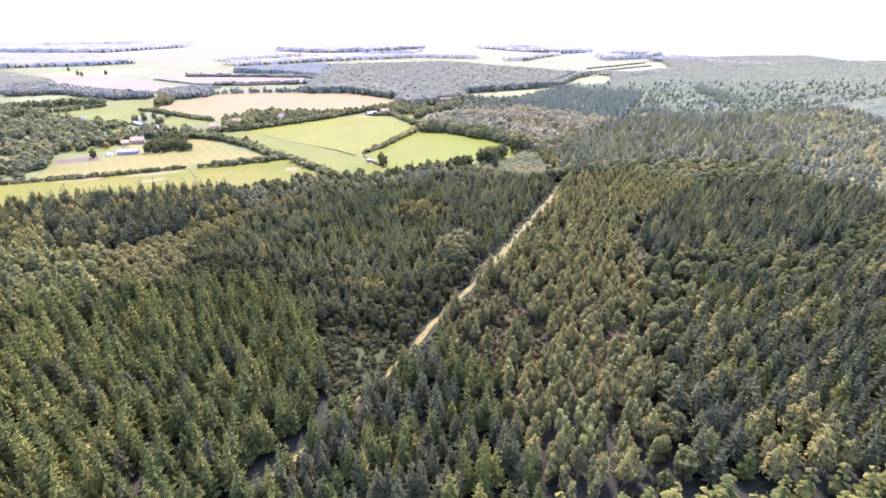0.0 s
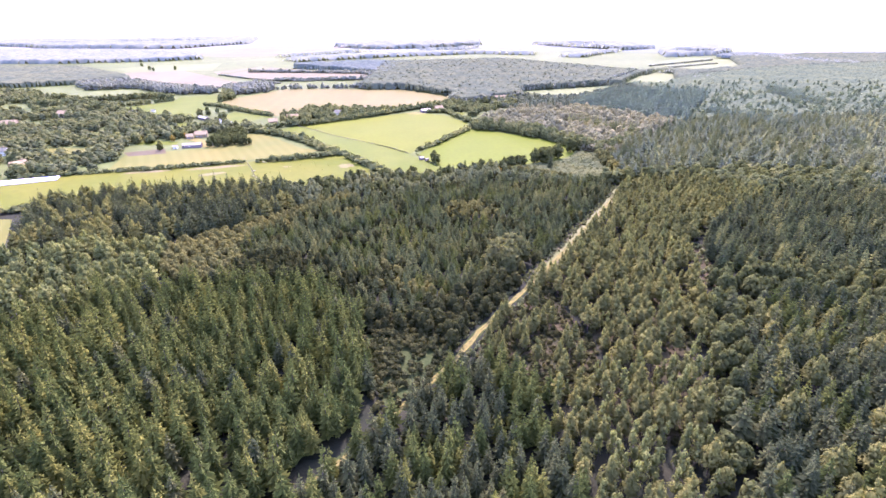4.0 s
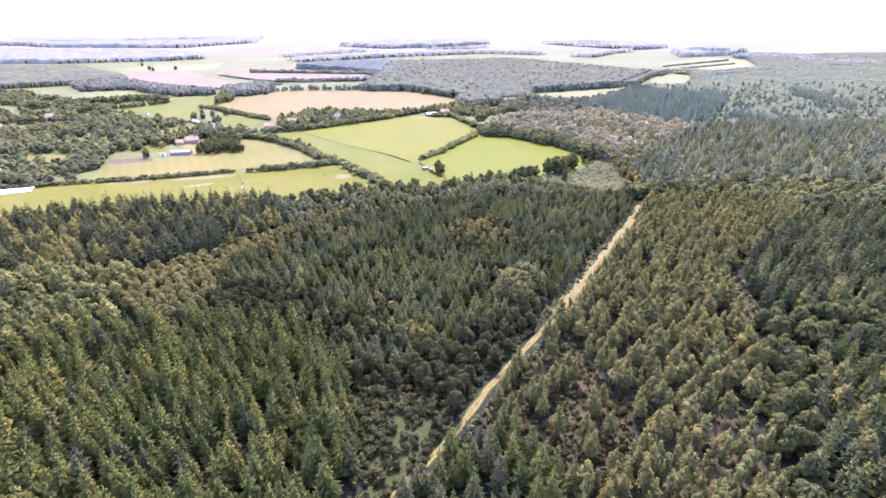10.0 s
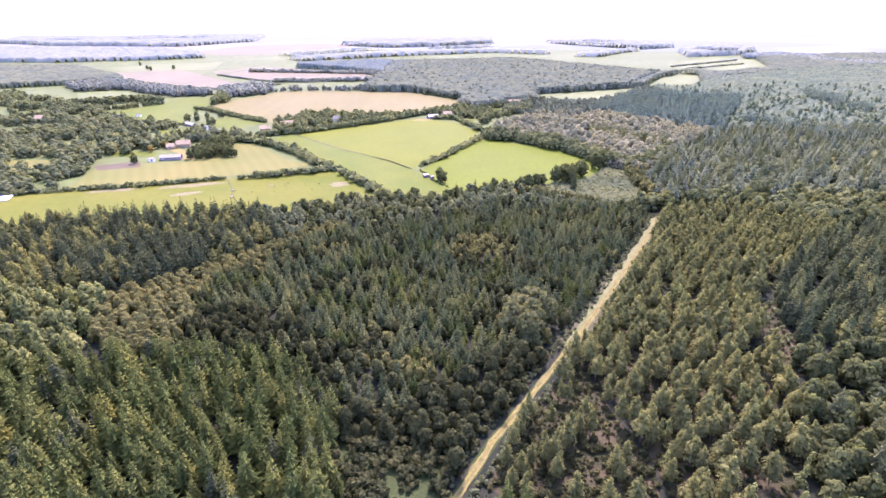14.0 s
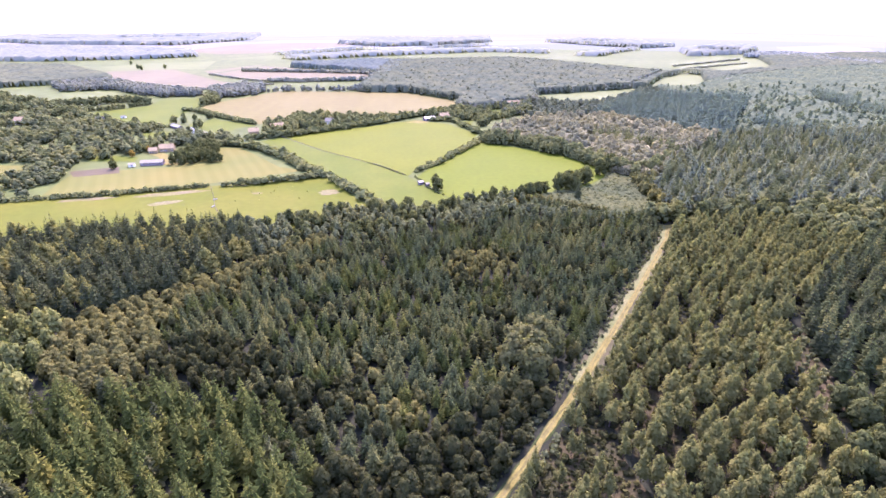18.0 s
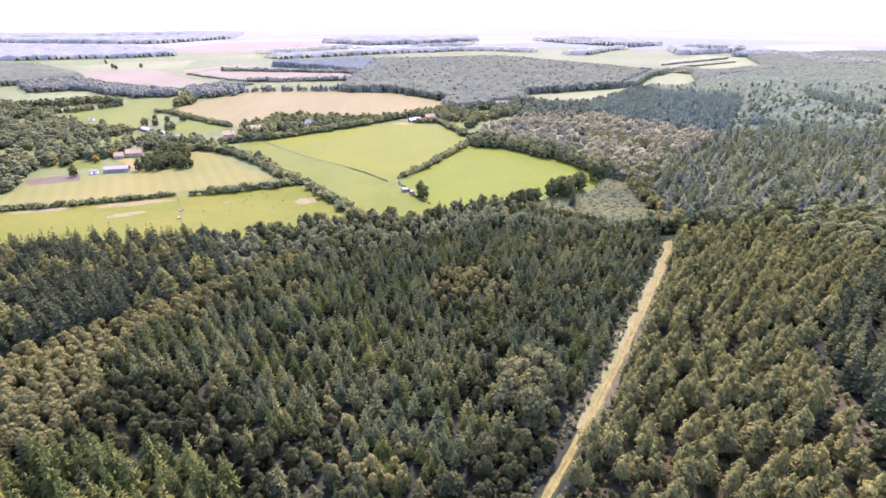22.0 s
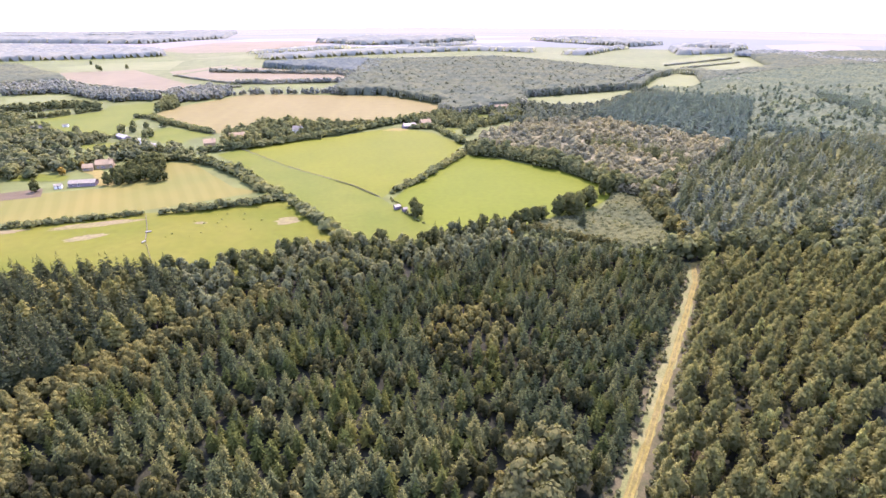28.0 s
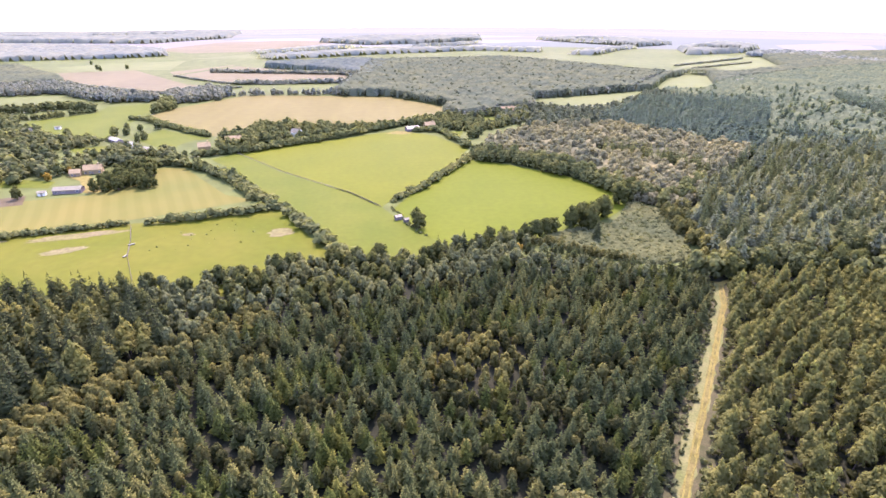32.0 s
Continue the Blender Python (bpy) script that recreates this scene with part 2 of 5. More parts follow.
STUBBLE = plain("stubble", (0.0640, 0.0580, 0.0131), (0.0715, 0.0651, 0.0156), 0.012, fine=0.1, stretch=(3.0379, 0.3508, 39.9659), grain=0.07)
# Far fields: washed out towards blue, the haze painted into the colour.
PALE_GREEN = plain("hazed_far_pasture", (0.0571, 0.0697, 0.0180), (0.0672, 0.0788, 0.0212), 0.01, fine=0.05, grain=0.07)
PALE_PINK = plain("hazed_far_stubble", (0.0652, 0.0587, 0.0231), (0.0743, 0.0671, 0.0267), 0.01, fine=0.05, grain=0.07)
PLOUGH = plain("bare_soil", (0.0418, 0.0340, 0.0137), (0.0513, 0.0427, 0.0187), 0.1, fine=1.0)
LAND = plain("valley_land", (0.0435, 0.0566, 0.0121), (0.0548, 0.0659, 0.0156), 0.008, fine=0.06)
HAZED_LAND = patchwork("hazed_distant_land")
WALLW = plain("white_plaster", (0.4140, 0.4158, 0.2801), (0.4860, 0.4897, 0.3268), 0.8)
BRICKM = plain("brick_wall", (0.1568, 0.1192, 0.0512), (0.1947, 0.1490, 0.0643), 0.9)
TILE = plain("clay_tile_roof", (0.1697, 0.1266, 0.0525), (0.2085, 0.1583, 0.0669), 0.8)
SLATE = plain("slate_roof", (0.0808, 0.0764, 0.0339), (0.1092, 0.1032, 0.0455), 0.8, 0.6)
SHEET = plain("pale_sheet_roof", (0.0784, 0.0767, 0.0329), (0.1069, 0.1058, 0.0450), 0.5, 0.5)
WOOD = plain("weathered_wood", (0.09, 0.075, 0.06), (0.13, 0.11, 0.09), 2.0)
GLASSM, _nt, _b, _o = nodes_of("window_glass")
_b.inputs["Base Color"].default_value = (0.03, 0.04, 0.05, 1)
_b.inputs["Roughness"].default_value = 0.08


# ---- helpers ----
rng = np.random.default_rng(7)


def mesh_from(name, verts, tris, mats, tint=None, index=None, smooth=True, tipward=None):
    me = bpy.data.meshes.new(name)
    verts, tris = np.asarray(verts, np.float32), np.asarray(tris, np.int32)
    me.vertices.add(len(verts))
    me.vertices.foreach_set("co", verts.ravel())
    me.loops.add(tris.size)
    me.loops.foreach_set("vertex_index", tris.ravel())
    me.polygons.add(len(tris))
    me.polygons.foreach_set("loop_start", np.arange(len(tris), dtype=np.int32) * 3)
    for m in mats:
        me.materials.append(m)
    if index is not None:
        me.polygons.foreach_set("material_index", np.asarray(index, np.int32))
    if tint is not None:
        me.attributes.new("tint", "FLOAT", "POINT").data.foreach_set("value", np.asarray(tint, np.float32))
    if tipward is not None:
        me.attributes.new("tipward", "FLOAT", "POINT").data.foreach_set("value", np.asarray(tipward, np.float32))
    me.update(calc_edges=True)
    if not smooth:
        me.shade_flat()
    return me


def part(name, data, parent, label=""):
    if isinstance(data, bmesh.types.BMesh):
        me = bpy.data.meshes.new(name)
        data.to_mesh(me)
        data.free()
        data = me
    ob = new(name, data)
    ob.parent = parent
    return tagged(ob, label)


def merge(pieces):
    """Joins (verts, tris) pairs into one."""
    vs, ts, n = [], [], 0
    for v, t in pieces:
        vs.append(v)
        ts.append(np.asarray(t) + n)
        n += len(v)
    return np.concatenate(vs), np.concatenate(ts)


def inside(pts, poly):
    x, y = pts[:, 0], pts[:, 1]
    hit = np.zeros(len(pts), bool)
    for (x0, y0), (x1, y1) in zip(poly, poly[1:] + poly[:1]):
        cross = (y0 > y) != (y1 > y)
        hit ^= cross & (x < (x1 - x0) * (y - y0) / (y1 - y0 + 1e-9) + x0)
    return hit


def near_line(pts, line):
    best = np.full(len(pts), 1e9)
    for a, b in zip(line, line[1:]):
        a, b = np.array(a, float), np.array(b, float)
        k = np.clip(((pts - a) @ (b - a)) / ((b - a) @ (b - a)), 0, 1)
        best = np.minimum(best, np.linalg.norm(pts - (a + k[:, None] * (b - a)), axis=1))
    return best


def along(line, step):
    out = []
    for a, b in zip(line, line[1:]):
        a, b = np.array(a, float), np.array(b, float)
        n = max(1, int(np.linalg.norm(b - a) / step))
        out += [a + (b - a) * k / n for k in range(n)]
    return np.array(out + [np.array(line[-1], float)])


def land_height(x, y):
    """The land lies level and sinks gently into the vale far out."""
    r = np.hypot(x, y)
    k = np.clip((r - 2300) / 2600, 0, 1)
    return -62 * k * k * (3 - 2 * k)


# ---- trees as shapes ----
def ico():
    """An eight-sided core."""
    v = np.array([(1, 0, 0), (0, 1, 0), (-1, 0, 0), (0, -1, 0), (0, 0, 1), (0, 0, -1)], float)
    return v, np.array([(0, 1, 4), (1, 2, 4), (2, 3, 4), (3, 0, 4), (1, 0, 5), (2, 1, 5), (3, 2, 5), (0, 3, 5)])


def conifer_crown(g, h, r, low, levels, per, droop=0.3, power=0.85, wide=0.22, spine=True):
    """Whorls of boughs, shorter towards the leader. Each bough is a pointed frond with a raised spine, sagging in the middle and turned up at its tip."""
    vs, ts = [], []
    for i in range(levels):
        f = max(0.0, (i + g.uniform(-0.3, 0.3)) / levels)
        zc = h * (low + (0.985 - low) * f)
        reach = r * max(0.05, 1 - f) ** power + 0.16
        n = max(4, int(round(per * (0.5 + 0.5 * (1 - f)))))
        off = g.uniform(0, 6.28)
        for k in range(n):
            a = off + 6.283 * (k + g.uniform(-0.35, 0.35)) / n
            ln = reach * g.uniform(0.68, 1.2)
            w = ln * wide * g.uniform(0.8, 1.25) + 0.08
            c, s = math.cos(a), math.sin(a)
            b = len(vs)
            z = min(zc + g.uniform(-0.4, 0.4) * h * (0.985 - low) / levels, h * 0.96)
            sag = ln * droop * g.uniform(0.6, 1.2)
            m, e = ln * 0.52, ln * 0.6
            if not spine:
                vs += [(0, 0, z + ln * 0.15), (c * m - s * w, s * m + c * w, z - sag), (c * ln, s * ln, z - sag), (c * m + s * w, s * m - c * w, z - sag)]
                ts += [(b, b + 1, b + 2), (b, b + 2, b + 3)]
                continue
            vs += [(0, 0, z + ln * 0.12), (c * m - s * w, s * m + c * w, z - sag - w * 0.55), (c * e, s * e, z - sag * 0.75 + 0.06 * ln),
                   (c * m + s * w, s * m - c * w, z - sag - w * 0.55), (c * ln, s * ln, z - sag * g.uniform(0.75, 1.2))]
            ts += [(b, b + 1, b + 2), (b, b + 2, b + 3), (b + 1, b + 4, b + 2), (b + 2, b + 4, b + 3)]
    b = len(vs)
    vs += [(0, 0, h * 1.01), (0.24, 0, h * 0.91), (-0.13, 0.2, h * 0.91), (-0.13, -0.2, h * 0.91)]
    ts += [(b, b + 1, b + 2), (b, b + 2, b + 3), (b, b + 3, b + 1)]
    return np.array(vs, float), np.array(ts)


def leafy_crown(g, lobes, shards, size, core=0.86, tilt=0.24, upright=0.0):
    """Lobes of leaf sprays: each lobe a dark core under many tilted sprays. lobes: rows of x, y, z, rx, ry, rz."""
    pieces = []
    iv, it = ico()
    total = sum((l[3] * l[4] + l[4] * l[5] + l[3] * l[5]) for l in lobes)
    for l in lobes:
        c, rad = np.array(l[:3]), np.array(l[3:])
        pieces.append((c + iv * rad * core * g.uniform(0.85, 1.1, (len(iv), 1)), it))
        n = max(4, int(shards * (l[3] * l[4] + l[4] * l[5] + l[3] * l[5]) / total))
        d = g.normal(size=(n, 3))
        d[:, 2] = np.where(d[:, 2] < -0.55 * np.abs(d[:, 0]), -d[:, 2], d[:, 2])
        d /= np.linalg.norm(d, axis=1, keepdims=True)
        p = c + d * rad * g.uniform(0.86, 1.08, (n, 1))
        nrm = d / rad * rad.mean() + g.normal(size=(n, 3)) * tilt
        nrm /= np.linalg.norm(nrm, axis=1, keepdims=True)
        u = np.cross(nrm, g.normal(size=(n, 3)) * (1 - upright) + np.cross((0.0, 0.0, 1.0), nrm) * 3 * upright)
        u /= np.linalg.norm(u, axis=1, keepdims=True)
        w = np.cross(nrm, u)
        s = size * g.uniform(0.7, 1.35, (n, 1))
        k1 = 1 - 0.35 * upright
        u = np.where((u[:, 2:] < 0) & (upright > 0), -u, u)
        w = w * k1
        quad = np.stack([p - u * s * 0.5 - w * s * 0.35, p + u * s * 0.55 - w * s * 0.2, p + u * s * (0.25 + 0.4 * upright) + w * s * (0.55 - 0.4 * upright), p - u * s * 0.4 + w * s * 0.4], 1)
        quad[:, 1] -= nrm * s * 0.2
        quad[:, 3] -= nrm * s * 0.15
        k = np.arange(n)[:, None] * 4
        pieces.append((quad.reshape(-1, 3), np.concatenate([k + [0, 1, 2], k + [0, 2, 3]])))
    return merge(pieces)


def trunk_shape(h, r, sides=5, lean=(0, 0), plain_taper=False):
    a = np.arange(sides) * 2 * math.pi / sides
    rings = [(0, 1.2), (h, 0.12)] if plain_taper else [(0, 1.35), (0.08 * h, 1.0), (0.6 * h, 0.6), (h, 0.12)]
    v = np.concatenate([np.stack([np.cos(a) * r * k + lean[0] * z / h, np.sin(a) * r * k + lean[1] * z / h, np.full(sides, z)], 1) for z, k in rings])
    t = []
    for q in range(len(rings) - 1):
        for s in range(sides):
            i, j = q * sides + s, q * sides + (s + 1) % sides
            t += [(i, j, j + sides), (i, j + sides, i + sides)]
    return v, np.array(t)


def limbs(h, r, count, reach, rise, seed):
    """Limbs that leave the trunk and climb into the crown, each tapering to its tip."""
    g = np.random.default_rng(seed)
    vs, ts = [], []
    for k in range(count):
        a, z = 6.283 * k / count + g.uniform(-0.4, 0.4), h * g.uniform(0.22, 0.6)
        c, s = math.cos(a), math.sin(a)
        ln, b = reach * g.uniform(0.7, 1.0), len(vs)
        for f, w in ((0.0, 0.42), (0.5, 0.26), (1.0, 0.06)):
            x, y, zz = c * ln * f, s * ln * f, z + rise * f * (1.2 - 0.2 * f)
            vs += [(x - s * r * w, y + c * r * w, zz), (x + s * r * w, y - c * r * w, zz), (x, y, zz + r * w * 1.5)]
        for q in range(2):
            for e in range(3):
                i, j = b + q * 3 + e, b + q * 3 + (e + 1) % 3
                ts += [(i, j, j + 3), (i, j + 3, i + 3)]
    return np.array(vs), np.array(ts)


def pine_lobes(g, h, r):
    out = []
    for z, k in ((0.36, 0.95), (0.54, 0.98), (0.71, 0.76), (0.86, 0.48), (0.96, 0.24)):
        rr = r * k * g.uniform(0.88, 1.1)
        out.append((g.normal() * r * 0.12, g.normal() * r * 0.12, h * z, rr, rr, h * 0.14))
    return out


def broad_lobes(g, h, r, n=6):
    out = [(0, 0, h * 0.50, r * 0.78, r * 0.78, h * 0.44)]
    for k in range(n):
        a = 6.283 * k / n + g.uniform(-0.4, 0.4)
        d, z = r * g.uniform(0.45, 0.62), h * g.uniform(0.22, 0.72)
        rr = r * g.uniform(0.36, 0.52)
        out.append((math.cos(a) * d, math.sin(a) * d, z, rr, rr, rr * g.uniform(0.8, 1.0)))
    for k in range(3):
        a = 6.283 * k / 3 + g.uniform(-0.5, 0.5)
        out.append((math.cos(a) * r * 0.5, math.sin(a) * r * 0.5, h * 0.2, r * 0.42, r * 0.42, h * 0.2))
    out.append((g.normal() * r * 0.15, g.normal() * r * 0.15, h * 0.86, r * 0.42, r * 0.42, h * 0.14))
    return out


def birch_lobes(g, h, r):
    return [(g.normal() * r * 0.16, g.normal() * r * 0.16, h * (0.32 + 0.56 * k / 3), r * (0.9 - 0.14 * k) * g.uniform(0.8, 1.15), r * (0.9 - 0.14 * k) * g.uniform(0.8, 1.15), h * 0.17) for k in range(4)]


def small_lobes(g, h, r):
    return [(g.normal() * r * 0.3, g.normal() * r * 0.3, h * g.uniform(0.35, 0.6), r * g.uniform(0.5, 0.8), r * g.uniform(0.5, 0.8), h * 0.38) for _ in range(3)]


def dome(g, h, r, sides=7):
    """A far crown: a knobbly dome."""
    v, t = [(0, 0, h)], []
    for q, (z, k) in enumerate(((0.80, 0.62), (0.25, 1.0))):
        for s in range(sides):
            a = 6.283 * (s + 0.5 * q) / sides
            kk = k * g.uniform(0.72, 1.22)
            v.append((math.cos(a) * r * kk, math.sin(a) * r * kk, h * z * g.uniform(0.88, 1.1)))
    for s in range(sides):
        e = (s + 1) % sides
        t.append((0, 1 + s, 1 + e))
        for q in range(1):
            i, j = 1 + q * sides + s, 1 + q * sides + e
            t += [(i, i + sides, j), (j, i + sides, j + sides)]
    return np.array(v), np.array(t)


def kinds(count, make):
    return [make(np.random.default_rng(100 + 17 * k)) for k in range(count)]


SHAPES = {
    "spruce": (kinds(8, lambda g: conifer_crown(g, 15, 3.25, 0.2, 10, 9, 0.16, 0.85, 0.21)), SPRUCE, 15, 0.2),
    "spruce_low": (kinds(8, lambda g: conifer_crown(g, 10.5, 2.9, 0.2, 8, 9, 0.16, 0.82, 0.22)), SPRUCE_BLUE, 10, 0.2),
    "fir": (kinds(7, lambda g: conifer_crown(g, 16.5, 4.3, 0.18, 9, 10, 0.2, 0.8, 0.25)), DARKFIR, 16, 0.3),
    "pine": (kinds(8, lambda g: leafy_crown(g, pine_lobes(g, 13.5, 3.1), 260, 0.8, 0.86, 0.18, 0.75)), PINE, 13, 0.18),
    "birch": (kinds(7, lambda g: leafy_crown(g, birch_lobes(g, 13, 2.3), 140, 0.8, 0.75, 0.25, 0.6)), LARCH, 13, 0.14),
    "broad": (kinds(7, lambda g: leafy_crown(g, broad_lobes(g, 12, 4.6), 300, 1.0, 0.9, 0.16)), BROAD, 12, 0.28),
    "oak_big": (kinds(5, lambda g: leafy_crown(g, broad_lobes(g, 12, 4.8, 10), 420, 0.95, 0.9)), BROAD, 12, 0.32),
    "bush": (kinds(6, lambda g: leafy_crown(g, small_lobes(g, 3.6, 2.0), 40, 0.95)), BROAD, 3.6, 0.1),
    "clump": (kinds(6, lambda g: leafy_crown(g, small_lobes(g, 3.6, 2.2), 15, 1.45)), HEDGE, 3.6, 0.1),
    "tuft": (kinds(6, lambda g: leafy_crown(g, small_lobes(g, 3.0, 1.8)[:1], 9, 1.6)), SCRUB, 3.0, 0.1),
    "fir_mid": (kinds(6, lambda g: conifer_crown(g, 15, 3.7, 0.18, 7, 8, 0.3, 0.78, 0.32, False)), DARKFIR, 15, 0.3),
    "fir_far": (kinds(6, lambda g: conifer_crown(g, 13, 3.9, 0.25, 4, 5, 0.3, 0.7, 0.5, False)), DARKFIR, 13, 0.0),
    "pine_mid": (kinds(6, lambda g: leafy_crown(g, pine_lobes(g, 14, 3.0), 100, 1.1, 0.88, 0.14, 0.8)), PINE, 14, 0.2),
    "pine_far": (kinds(6, lambda g: leafy_crown(g, pine_lobes(g, 14, 3.4)[1:4], 14, 2.6)), PINE, 14, 0.0),
    "broad_mid": (kinds(6, lambda g: leafy_crown(g, broad_lobes(g, 12, 4.8, 5), 130, 1.35, 0.92, 0.12)), OAK, 12, 0.28),
    "dome": (kinds(8, lambda g: dome(g, 9, 5.6, 6)), HAZED_WOOD, 11, 0.0),
    "broad_far": (kinds(8, lambda g: leafy_crown(g, broad_lobes(g, 10.5, 4.8, 3), 44, 1.7, 0.94, 0.12)), HEDGE, 11, 0.0),
}


POINTED = ("spruce", "spruce_low", "fir", "fir_mid", "fir_far")


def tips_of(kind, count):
    """How far towards a tip each vertex of a needle crown lies: none at the stem, most at the boughs' tips and the
    leader.
    """
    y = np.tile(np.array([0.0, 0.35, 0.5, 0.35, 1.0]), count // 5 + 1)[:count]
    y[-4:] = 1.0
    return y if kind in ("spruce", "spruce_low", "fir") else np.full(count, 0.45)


def place_many(name, kind, pts, material=None, label="", category="", scale=(0.8, 1.2), fat=1.0, seed=1, trunk=True):
    """One joined stand of trees of a kind at the points pts."""
    g = np.random.default_rng(seed)
    shapes, mat, h, tr = SHAPES[kind]
    if not len(pts):
        return None
    pick = g.integers(0, len(shapes), len(pts))
    vs, ts, tint, idx, tipwards, n = [], [], [], [], [], 0
    tv, tt = trunk_shape(h * 0.8, tr, 3, plain_taper=True) if tr and trunk else (np.zeros((0, 3)), np.zeros((0, 3), int))
    for q, (v, t) in enumerate(shapes):
        p = pts[pick == q]
        if not len(p):
            continue
        m = len(p)
        v2, t2 = np.concatenate([v, tv]), np.concatenate([t, tt + len(v)])
        a, s = g.uniform(0, 6.283, m), g.uniform(*scale, m)
        w = s * fat * g.uniform(0.9, 1.12, m)
        c, sn = np.cos(a)[:, None], np.sin(a)[:, None]
        x = (v2[:, 0] * c - v2[:, 1] * sn) * w[:, None] + p[:, :1]
        y = (v2[:, 0] * sn + v2[:, 1] * c) * w[:, None] + p[:, 1:2]
        z = v2[:, 2] * s[:, None] + land_height(p[:, 0], p[:, 1])[:, None]
        vs.append(np.stack([x, y, z], -1).reshape(-1, 3))
        ts.append((t2[None] + (np.arange(m) * len(v2))[:, None, None] + n).reshape(-1, 3))
        tint.append(np.repeat(g.uniform(0, 1, m), len(v2)))
        idx.append(np.tile(np.r_[np.zeros(len(t)), np.ones(len(tt))], m))
        tipwards.append(np.tile(np.r_[tips_of(kind, len(v)), np.zeros(len(tv))], m))
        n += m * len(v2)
    me = mesh_from(name, np.concatenate(vs), np.concatenate(ts), [material or mat, BARK], np.concatenate(tint), np.concatenate(idx), kind not in POINTED, np.concatenate(tipwards))
    return tagged(new(name, me), label, category, kind="stuff")


def single_trees(name, kind, pts, material=None, label="", category="tree", group="", scale=(0.8, 1.2), fat=1.0, seed=1):
    """Trees that stand as things of their own, each with trunk and crown."""
    g = np.random.default_rng(seed)
    shapes, mat, h, tr = SHAPES[kind]
    masters = []
    for q, (v, t) in enumerate(shapes):
        crown = mesh_from(name + "_crown", v, t, [material or mat], smooth=kind not in POINTED, tipward=tips_of(kind, len(v)))
        tv, tt = trunk_shape(h * 0.8, tr, 5)
        if kind not in POINTED:
            tv, tt = merge([(tv, tt), limbs(h, tr, 7, h * 0.26, h * 0.2, 300 + q)])
        masters.append((mesh_from(name + "_trunk", tv, tt, [BARK]), crown))
    for x, y in pts:
        tm, cm = masters[g.integers(0, len(masters))]
        s = g.uniform(*scale)
        w = s * fat * g.uniform(0.9, 1.12)
        e = new(name)
        e.empty_display_size = 0.5
        e.matrix_basis = pose(x, y, float(land_height(x, y)), 0, 0, g.uniform(0, 360)) @ Matrix.Diagonal((w, w, s, 1))
        tagged(e, label, category, group)
        part("trunk", tm, e)
        part("crown", cm, e)


def scatter(poly, step, seed, avoid=(), jitter=0.48):
    """Points of a jittered grid inside poly and outside all of avoid."""
    g = np.random.default_rng(seed)
    p = np.array(poly, float)
    mid, reach = (p.min(0) + p.max(0)) / 2, np.linalg.norm(p.max(0) - p.min(0)) / 2
    line = np.arange(-reach, reach, step)
    grid = np.stack(np.meshgrid(line, line * 0.92), -1)
    grid[1::2, :, 0] += step / 2
    pts = grid.reshape(-1, 2) + g.uniform(-jitter, jitter, (grid.size // 2, 2)) * step
    a = 0.35 + 0.61 * seed
    pts = pts @ np.array([[math.cos(a), math.sin(a)], [-math.sin(a), math.cos(a)]]) + mid
    keep = inside(pts, list(poly))
    for a in avoid:
        keep &= ~inside(pts, list(a))
    return pts[keep]


def sheet(name, poly, z, material, label, category="field", kind="structure"):
    """A flat piece of land."""
    bm = bmesh.new()
    f = bm.faces.new([bm.verts.new((x, y, z)) for x, y in poly])
    bm.normal_update()
    if f.normal.z < 0:
        f.normal_flip()
    me = bpy.data.meshes.new(name)
    bm.to_mesh(me)
    bm.free()
    me.materials.append(material)
    return tagged(new(name, me), label, category, kind=kind)


def ribbon(name, line, width, z, material, label, category, wobble=0.0, seed=3):
    """A strip of ground along a line."""
    g = np.random.default_rng(seed)
    p = along(line, 4.0)
    d = np.gradient(p, axis=0)
    d /= np.linalg.norm(d, axis=1, keepdims=True)
    side = np.stack([-d[:, 1], d[:, 0]], 1)
    w = width / 2 + g.uniform(-wobble, wobble, (2, len(p)))
    a, b = p + side * w[0][:, None], p - side * w[1][:, None]
    n = len(p)
    v = np.concatenate([np.c_[a, np.full(n, z)], np.c_[b, np.full(n, z)]])
    t = []
    for i in range(n - 1):
        t += [(i, n + i, i + 1), (i + 1, n + i, n + i + 1)]
    return tagged(new(name, mesh_from(name, v, np.array(t), [material])), label, category, kind="structure")


# ---- plan ----
TRACK = [(-43, 46), (-27, 66), (-12, 87), (3, 107), (15, 128), (31, 151), (49, 177), (73, 214), (101, 259), (128, 303), (136, 322)]
RIDE = [(120, 326), (136, 322), (170, 336)]
F_UPPER = [(-159, 561), (-126, 581), (-80, 608), (-30, 643), (10, 620), (38, 569), (19, 507), (-3, 460), (-19, 441), (-25, 425), (-48, 452), (-106, 503)]
F_LOWER = [(-173, 540), (-159, 559), (-106, 501), (-48, 451), (-25, 424), (-16, 408), (1, 384), (13, 363), (-1, 345), (-28, 340), (-44, 371), (-68, 400), (-86, 422), (-115, 469)]
F_EAST = [(-18, 422), (-8, 448), (-3, 455), (20, 503), (38, 533), (66, 519), (105, 487), (135, 440), (127, 422), (112, 405), (84, 384), (59, 373), (19, 361), (3, 379)]
F_MEADOW = [(-340, 263), (-345, 352), (-285, 366), (-229, 383), (-168, 401), (-151, 405), (-86, 422), (-74, 400), (-51, 365), (-33, 339), (-50, 318), (-90, 316), (-161, 312), (-215, 306), (-270, 284)]
F_HAY = [(-276, 380), (-233, 389), (-170, 407), (-152, 416), (-109, 440), (-131, 451), (-186, 517), (-206, 517), (-195, 481), (-223, 451), (-268, 438), (-288, 432)]
